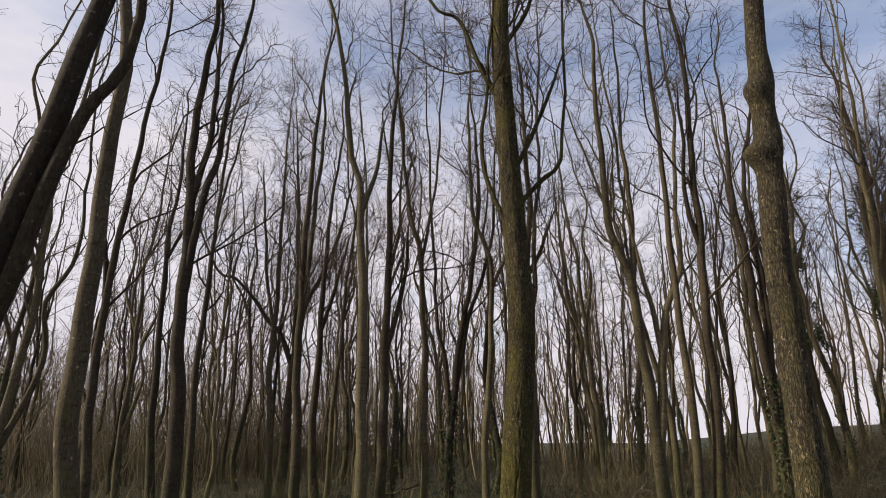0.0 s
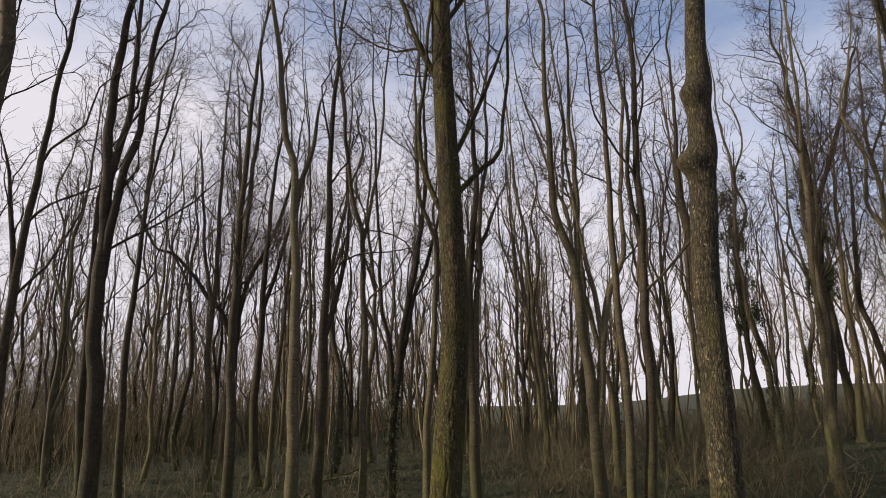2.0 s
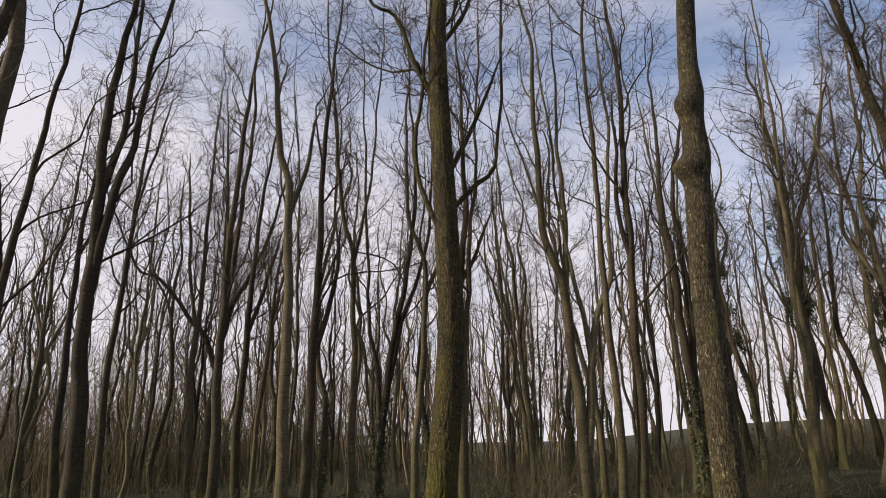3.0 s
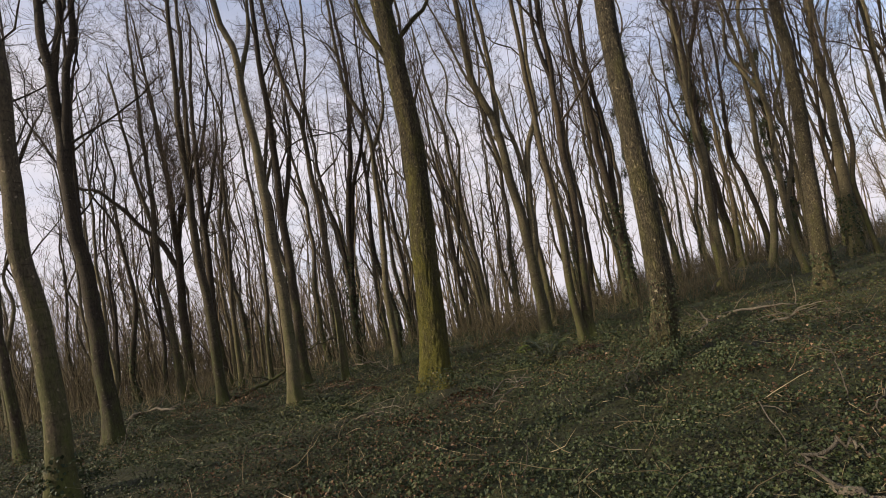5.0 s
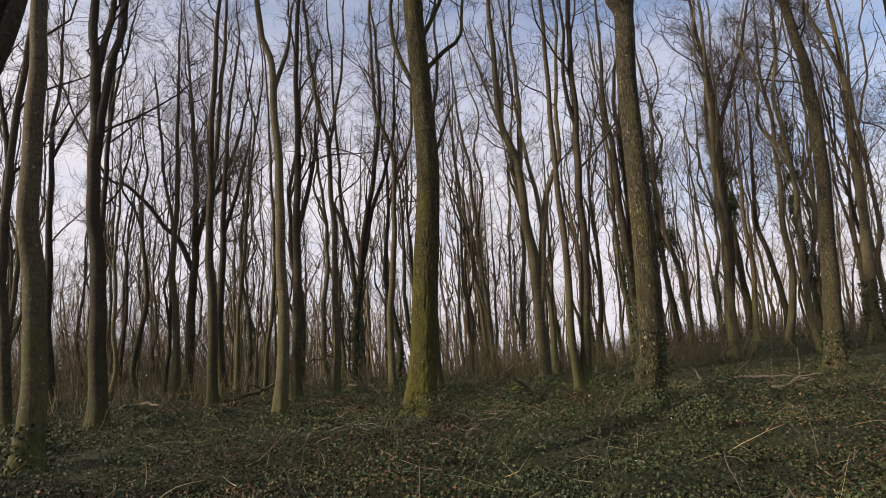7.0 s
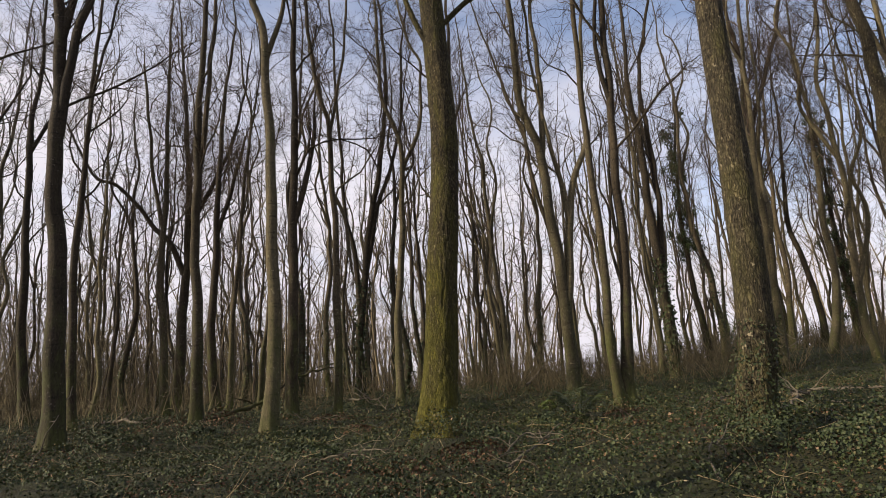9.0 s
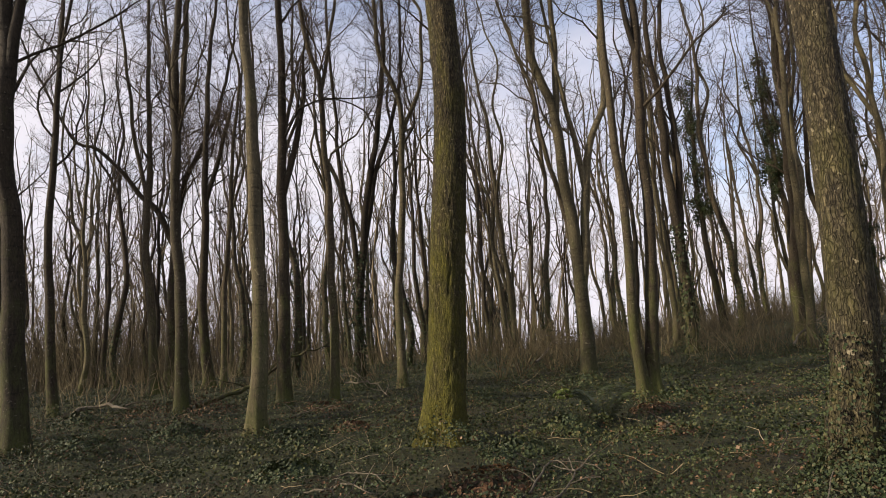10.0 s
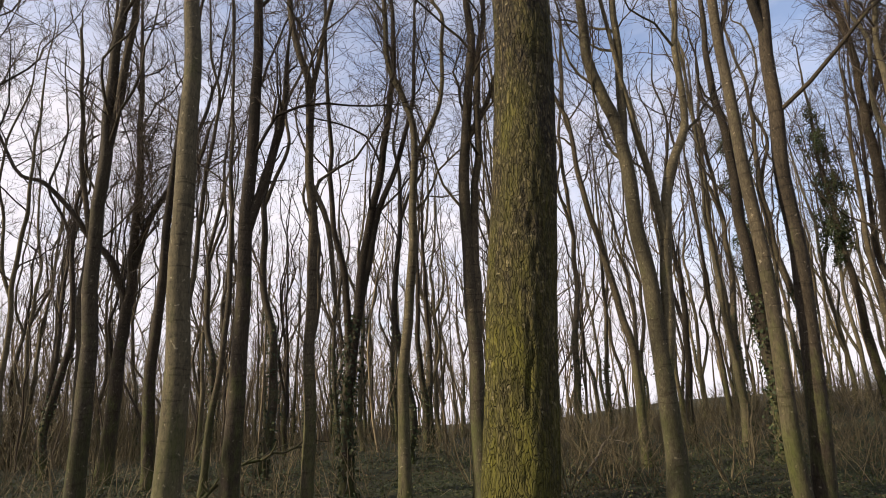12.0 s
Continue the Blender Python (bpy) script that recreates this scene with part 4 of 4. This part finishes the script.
def shoots(name, mat, label, count, seed, box, tall, r, bend, twigs, threshold=-1.0):
    g = np.random.default_rng(seed)
    soup = Soup()
    x0, x1, y0, y1 = box
    n = 0
    while n < count:
        y = g.uniform(y0, y1)
        x = (x0 + x1) / 2 + g.uniform(-1, 1) * (x1 - x0) / 2 * (0.4 + 0.6 * (y - y0) / (y1 - y0))
        if noise.noise((x * 0.2, y * 0.2, seed)) < threshold:
            continue
        n += 1
        hgt = tall * g.uniform(0.35, 1.3)
        line = wander(g, (x, y, ground_z(x, y) - 0.02), (g.normal(0, bend), g.normal(0, bend), 1), hgt, 4, 0.14, -0.02)
        soup.tube(line, np.linspace(r, r * 0.4, 5), 3, cap=False)
        for _ in range(twigs):
            tw = wander(g, line[g.integers(1, 4)], (g.normal(0, 1), g.normal(0, 1), 0.8), hgt * g.uniform(0.2, 0.5), 2, 0.2, 0.0)
            soup.tube(tw, (r * 0.5, r * 0.4, r * 0.25), 3, cap=False)
    return tagged(new(name, soup.mesh(name, mat)), label, "undergrowth", kind="stuff")


shoots("undergrowth", BRUSH, "thicket of thin brown saplings and dead stems", 3400, 11, (-34, 44, 13, 44), 0.95, 0.009, 0.25, 2, -0.25)
shoots("sapling_thicket", BRUSH, "dense brown thicket of thin saplings under the trees", 5600, 23, (-58, 8, 24, 66), 3.4, 0.017, 0.12, 2, -0.45)
shoots("young_trees", BRUSH, "close-set slender young trees behind the beeches", 2000, 41, (-66, 10, 30, 72), 7.0, 0.026, 0.05, 4, -0.5)
shoots("bank_brush", BRUSH, "low brown brush along the top of the bank", 2600, 37, (0, 50, 21, 38), 1.5, 0.013, 0.35, 3)
shoots("bramble_thicket", BRUSH, "tangled brown brambles and saplings below the bank", 800, 29, (1, 15, 12.5, 24), 1.35, 0.007, 0.4, 3, -0.4)
shoots("bramble_stems", STRAW, "thin arching bramble stems over the ivy", 650, 13, (-9, 14, 1.5, 18), 0.3, 0.003, 0.8, 1, -0.3)
shoots("woodland_grass", GRASS, "sparse dull green grass blades", 3000, 17, (-9, 14, 1.0, 20), 0.16, 0.003, 0.5, 0, 0.0)


# ---- things lying in the wood ----
def fallen(name, points, r, mat, label, seed, twigs=6, reach=0.5, thin=0.004, category="branch"):
    """A dead branch lying on the floor: a bent stem with side twigs."""
    g = np.random.default_rng(seed)
    x0, y0 = points[0][0], points[0][1]
    z0 = ground_z(x0, y0)
    pts = [(x - x0, y - y0, ground_z(x, y) - z0 + h) for x, y, h in points]
    line = smooth_line(pts, 5)
    line[1:-1] += g.normal(0, min(0.02, r * 1.1), (len(line) - 2, 3))
    soup = Soup()
    soup.tube(line, np.linspace(r, r * 0.35, len(line)), 8)
    thing = tagged(new(name), label, category)
    thing.location = (x0, y0, z0)
    stem = new("stem", soup.mesh("stem", mat))
    stem.parent = thing
    if twigs:
        for _ in range(twigs):
            side = Soup()
            i = int(g.integers(1, len(line) - 1))
            sub = wander(g, line[i], (g.normal(0, 1), g.normal(0, 1), g.uniform(0.1, 0.9)), reach * g.uniform(0.5, 1.3), 5, 0.2, -0.03)
            side.tube(sub, np.linspace(r * 0.45, thin, 6), 5, cap=False)
            tw = new("side_branch", side.mesh("side_branch", mat))
            tw.parent = thing
    return thing


PALE_STICK = "bleached dead stick lying on the ivy"
fallen("fallen_log", [(1.9, 0.58, 0.06), (1.86, 0.34, 0.09), (1.91, 0.08, 0.08)], 0.027, DEADWOOD, "pale barked log lying in the ivy", 1, 2, 0.2, category="log")
fallen("fallen_branch", [(2.05, 0.9, 0.08), (2.16, 0.88, 0.11), (2.3, 0.89, 0.14), (2.3, 0.76, 0.12), (2.27, 0.64, 0.09)], 0.014, DEADWOOD, "pale bent dead branch lying in the ivy", 2, 2, 0.2)
fallen("fallen_branch", [(3.95, 4.75, 0.03), (4.4, 5.1, 0.1), (4.75, 5.35, 0.24), (5.2, 5.4, 0.15), (5.8, 5.2, 0.16), (6.3, 4.9, 0.05)], 0.016, DEADWOOD, "long bleached dead branch propped above the ivy", 3, 8, 0.6)
fallen("fallen_branch", [(5.2, 4.9, 0.08), (5.7, 4.75, 0.2), (6.1, 4.85, 0.05)], 0.022, DEADWOOD, "broken pale branch lying among ivy", 4, 4, 0.5)
fallen("fallen_branch", [(-2.7, 12.3, 0.12), (-2.0, 13.2, 0.3), (-1.6, 13.3, 0.5), (-1.1, 13.6, 0.85), (-0.3, 14.0, 0.95)], 0.045, BARK_DARK, "dark dead branch propped between the trunks", 5, 9, 0.7)
fallen("fallen_log", [(-5.6, 13.6, 0.06), (-5.0, 13.9, 0.16), (-4.2, 13.2, 0.08)], 0.055, DEADWOOD, "weathered log lying over an ivy hummock", 6, 3, 0.4, category="log")
fallen("dead_stick", [(-4.2, 9.35, 0.02), (-4.24, 9.6, 0.5), (-4.2, 9.82, 1.0)], 0.018, DEADWOOD, "bleached stick leaning on a dark trunk", 7, 0, category="stick")
fallen("dead_stick", [(-3.3, 6.9, 0.02), (-3.22, 6.9, 0.3), (-3.08, 6.95, 0.6)], 0.01, DEADWOOD, "thin pale stick standing in the ivy", 8, 1, 0.2, category="stick")
fallen("fallen_branch", [(4.5, 14.5, 0.25), (5.2, 15.2, 0.6), (5.7, 15.6, 0.9)], 0.035, DEADWOOD, "pale dead branch leaning in the undergrowth", 9, 5, 0.6)
fallen("dead_stick", [(1.27, 4.29, 0.05), (1.6, 4.6, 0.1), (1.9, 5.1, 0.08)], 0.012, DEADWOOD, PALE_STICK, 10, 5, 0.35, category="stick")
fallen("dead_stick", [(0.0, 5.7, 0.05), (0.15, 5.6, 0.1), (0.38, 5.3, 0.06)], 0.01, DEADWOOD, PALE_STICK, 11, 3, 0.25, category="stick")
fallen("fallen_branch", [(0.0, 12.7, 0.25), (0.5, 12.1, 0.3), (0.8, 11.5, 0.1)], 0.018, DEADWOOD, "bleached twiggy branch on the woodland floor", 12, 9, 0.6)
fallen("dead_stick", [(-0.8, 10.2, 0.05), (-0.4, 10.4, 0.1), (0.0, 10.3, 0.05)], 0.013, DEADWOOD, PALE_STICK, 13, 4, 0.3, category="stick")
fallen("fallen_branch", [(6.4, 7.6, 0.1), (6.9, 7.0, 0.18), (7.4, 6.4, 0.1)], 0.025, DEADWOOD, "grey dead branch on the bank", 14, 5, 0.5)
fallen("dead_stick", [(2.2, 3.0, 0.06), (2.4, 3.4, 0.1), (2.7, 3.6, 0.08)], 0.009, DEADWOOD, PALE_STICK, 15, 3, 0.25, category="stick")
fallen("dead_stick", [(-1.6, 4.6, 0.05), (-1.3, 4.9, 0.08), (-0.9, 5.0, 0.05)], 0.008, DEADWOOD, PALE_STICK, 16, 2, 0.25, category="stick")
fallen("dead_stick", [(3.1, 6.2, 0.05), (3.4, 6.5, 0.1), (3.5, 6.9, 0.06)], 0.011, DEADWOOD, PALE_STICK, 17, 3, 0.3, category="stick")
fallen("fallen_branch", [(10.2, 13.0, 0.2), (11.2, 13.6, 0.5), (12.2, 13.7, 0.9)], 0.03, DEADWOOD, "pale branch caught in the undergrowth of the bank", 18, 6, 0.7)
fallen("tree_stump", [(29, 31, -0.1), (29.1, 31, 0.6), (29.3, 31, 1.3)], 0.34, BARK_DARK, "dark broken stump on top of the bank", 19, 3, 0.5, category="stump")


fallen("bramble_stem", [(2.62, 2.0, 0.05), (2.4, 1.6, 0.16), (2.15, 1.15, 0.05)], 0.007, DEADWOOD, "thin pale bramble stem arching over ivy", 20, 1, 0.2, category="stick")
fallen("bramble_stem", [(3.02, 1.57, 0.02), (3.1, 1.66, 0.2), (3.2, 1.8, 0.34)], 0.006, DEADWOOD, "thin pale bramble stem arching over ivy", 21, 1, 0.2, category="stick")
fallen("dead_stick", [(2.81, 1.23, 0.06), (3.0, 1.3, 0.1), (3.16, 1.36, 0.16)], 0.008, DEADWOOD, PALE_STICK, 22, 1, 0.15, category="stick")
fallen("bramble_stem", [(0.77, 1.69, 0.03), (0.82, 1.72, 0.15), (0.86, 1.75, 0.26)], 0.004, DEADWOOD, "thin pale bramble stem standing in ivy", 23, 0, category="stick")
fallen("fallen_branch", [(1.33, 4.73, 0.05), (1.68, 5.15, 0.12), (1.88, 5.21, 0.1)], 0.010, DEADWOOD, "forked pale branch lying on the ivy", 24, 5, 0.4)
fallen("dead_stick", [(1.24, 4.1, 0.08), (1.32, 4.0, 0.14), (1.45, 3.98, 0.06)], 0.008, DEADWOOD, PALE_STICK, 25, 2, 0.2, category="stick")
fallen("bramble_stem", [(2.8, 4.2, 0.05), (3.0, 4.3, 0.2), (3.2, 4.5, 0.25)], 0.006, DEADWOOD, "thin pale bramble stem arching over ivy", 26, 1, 0.2, category="stick")
fallen("dead_stick", [(1.37, 0.38, 0.05), (1.47, 0.42, 0.09), (1.57, 0.46, 0.06)], 0.006, DEADWOOD, PALE_STICK, 27, 1, 0.1, category="stick")
fallen("dead_stick", [(-0.18, 5.53, 0.08), (0.04, 5.25, 0.14), (0.16, 4.89, 0.05)], 0.009, DEADWOOD, PALE_STICK, 28, 2, 0.2, category="stick")
fallen("dead_stick", [(0.02, 6.07, 0.06), (0.23, 6.01, 0.12), (0.47, 5.55, 0.06)], 0.009, DEADWOOD, PALE_STICK, 29, 3, 0.25, category="stick")
fallen("fallen_branch", [(13.3, 18.6, 1.0), (14.0, 18.7, 0.5), (14.6, 18.8, 1.1)], 0.022, DEADWOOD, "pale V-shaped dead branch leaning on the bank", 30, 2, 0.5)


def shrub(x, y, tall, count, seed, label):
    """A clump of thin stems rising from one root."""
    g = np.random.default_rng(seed)
    z = ground_z(x, y)
    thing = tagged(new("shrub"), label, "shrub")
    thing.location = (x, y, z)
    for k in range(count):
        a = g.uniform(0, 6.283)
        s = Soup()
        line = wander(g, (math.cos(a) * 0.06, math.sin(a) * 0.06, -0.03), (math.cos(a) * 0.45, math.sin(a) * 0.45, 1), tall * g.uniform(0.6, 1.15), 8, 0.13, 0.02)
        s.tube(line, np.linspace(g.uniform(0.008, 0.016), 0.003, 9), 5, cap=False)
        branch_out(s, g, line, 0.008, 0.003, 3.0, 2, tall * 0.22, 0.3, 0.003)
        st = new("stem", s.mesh("stem", BRUSH))
        st.parent = thing
    return thing


SHRUB = "bare brown shrub of many thin stems"
for n, (x, y, tall, count) in enumerate(((4.06, 14.3, 1.7, 11), (4.9, 14.6, 1.9, 9), (3.4, 13.6, 1.3, 8), (5.6, 15.3, 1.6, 9), (6.9, 14.0, 1.5, 8), (2.7, 15.8, 1.6, 9), (8.4, 15.5, 1.6, 8), (10.6, 12.6, 1.4, 7), (-1.6, 16.2, 1.4, 7), (-4.2, 15.8, 1.5, 8))):
    shrub(x, y, tall, count, 300 + n, SHRUB)


def twig_litter():
    g = np.random.default_rng(55)
    soup = Soup()
    for _ in range(950):
        a, d = radians(g.uniform(-44, 58)), 2.2 + 16 * g.random() ** 1.3
        x, y = math.sin(a) * d, math.cos(a) * d - 2.2
        line = wander(g, (x, y, 0), (g.normal(0, 1), g.normal(0, 1), g.uniform(-0.05, 0.25)), g.uniform(0.08, 0.5), 4, 0.22, 0.0)
        up = g.uniform(0.03, 0.13)
        line[:, 2] += np.array([ground_z(p[0], p[1]) for p in line]) + up
        soup.tube(line, np.linspace(g.uniform(0.0018, 0.0042), 0.0012, 5), 4, cap=False)
    return tagged(new("twig_litter", soup.mesh("twig_litter", STRAW)), "small pale dead twigs lying on the ivy", "twigs", kind="stuff")


twig_litter()


def fern(x, y, size, seed):
    """A fern: arching fronds with paired leaflets from one crown."""
    g = np.random.default_rng(seed)
    z = ground_z(x, y)
    thing = tagged(new("fern"), "green fern with arching feathery fronds", "fern")
    thing.location = (x, y, z)
    for k in range(11):
        a = k * 0.571 + g.uniform(-0.2, 0.2)
        out = np.array([math.cos(a), math.sin(a), 0])
        s = Soup()
        length = size * g.uniform(0.75, 1.15)
        ribs = []
        for i in range(16):
            t = i / 15
            p = out * length * (t * 0.5) + np.array([0, 0, length * (1.3 * t - 0.72 * t * t)])
            ribs.append(p)
        s.tube(ribs, np.linspace(0.006, 0.002, 16), 3, cap=False)
        across = np.array([-out[1], out[0], 0])
        for i in range(2, 16):
            w = length * 0.22 * math.sin(math.pi * (0.12 + 0.86 * i / 16))
            for sgn in (-1, 1):
                tip = ribs[i] + across * sgn * w + out * w * 0.4 - np.array([0, 0, 0.15 * w])
                mid = (ribs[i] + tip) / 2
                s.add([ribs[i], mid + out * 0.026, tip, mid - out * 0.026], [(0, 1, 2, 3)])
        fr = new("frond", s.mesh("frond", FERN, False))
        fr.parent = thing
    return thing


fern(3.14, 7.5, 0.8, 71)


def leafy_heap(name, x, y, wide, tall, count, size, mat, label, category, seed):
    """A low mound of leaves over the floor."""
    g = np.random.default_rng(seed)
    soup = Soup()
    z = ground_z(x, y)
    for _ in range(count):
        a, d = g.uniform(0, 6.283), wide * math.sqrt(g.random())
        top = tall * (1 - (d / wide) ** 2) * (0.75 + 0.5 * noise.noise((d * 3, a, seed)))
        p = (math.cos(a) * d, math.sin(a) * d, max(0.0, ground_z(x + math.cos(a) * d, y + math.sin(a) * d) - z) + top * g.random() ** 0.4)
        soup.add(leaf_quad(g, p, (math.cos(a) * 0.8 + g.normal(0, 0.5), math.sin(a) * 0.8 + g.normal(0, 0.5), 0.8), size * g.uniform(0.7, 1.3)), [(0, 1, 2), (0, 2, 3)])
    ob = tagged(new(name, soup.mesh(name, mat, False)), label, category, kind="stuff")
    ob.location = (x, y, z)
    return ob


IVY_HEAP = "hummock of dark green ivy leaves"
for n, (x, y, wide, tall) in enumerate(((4.35, 4.25, 0.6, 0.38), (3.15, 3.8, 0.42, 0.34), (2.55, 7.12, 0.35, 0.22), (3.3, 3.1, 0.4, 0.25), (1.75, 6.35, 0.4, 0.2), (-0.5, 8.5, 0.45, 0.22), (-3.2, 8.7, 0.5, 0.25), (-3.5, 5.9, 0.35, 0.2), (5.0, 8.9, 0.45, 0.25),
                                        (4.4, 11.2, 0.5, 0.3), (-2.3, 9.6, 0.5, 0.25), (2.2, 10.6, 0.6, 0.28), (0.2, 14.2, 0.5, 0.3), (-4.6, 12.0, 0.5, 0.25), (7.2, 8.6, 0.6, 0.3), (6.2, 11.6, 0.6, 0.3), (-0.4, 6.6, 0.4, 0.15))):
    leafy_heap("ivy_hummock", x, y, wide, tall, 1900 if y < 5 else 1000, 0.02 if y < 5 else 0.034, IVY, IVY_HEAP, "ivy", 200 + n)
for n, (x, y, wide, tall) in enumerate(((-2.35, 11.6, 0.5, 0.4), (-0.3, 11.2, 0.5, 0.2), (0.15, 8.9, 0.3, 0.12), (0.6, 5.0, 0.3, 0.08), (4.0, 8.0, 0.3, 0.12), (3.41, 6.49, 0.25, 0.1), (1.24, 5.34, 0.4, 0.08), (-0.66, 2.6, 0.25, 0.07), (-3.6, 12.6, 0.6, 0.3))):
    leafy_heap("dead_leaf_heap", x, y, wide, tall, 340, 0.04, LITTER, "heap of russet dead beech leaves", "leaf heap", 240 + n)
leafy_heap("woodland_plant", 3.41, 9.72, 0.16, 0.12, 120, 0.07, YOUNG, "low clump of fresh yellow-green leaves", "plant", 260)
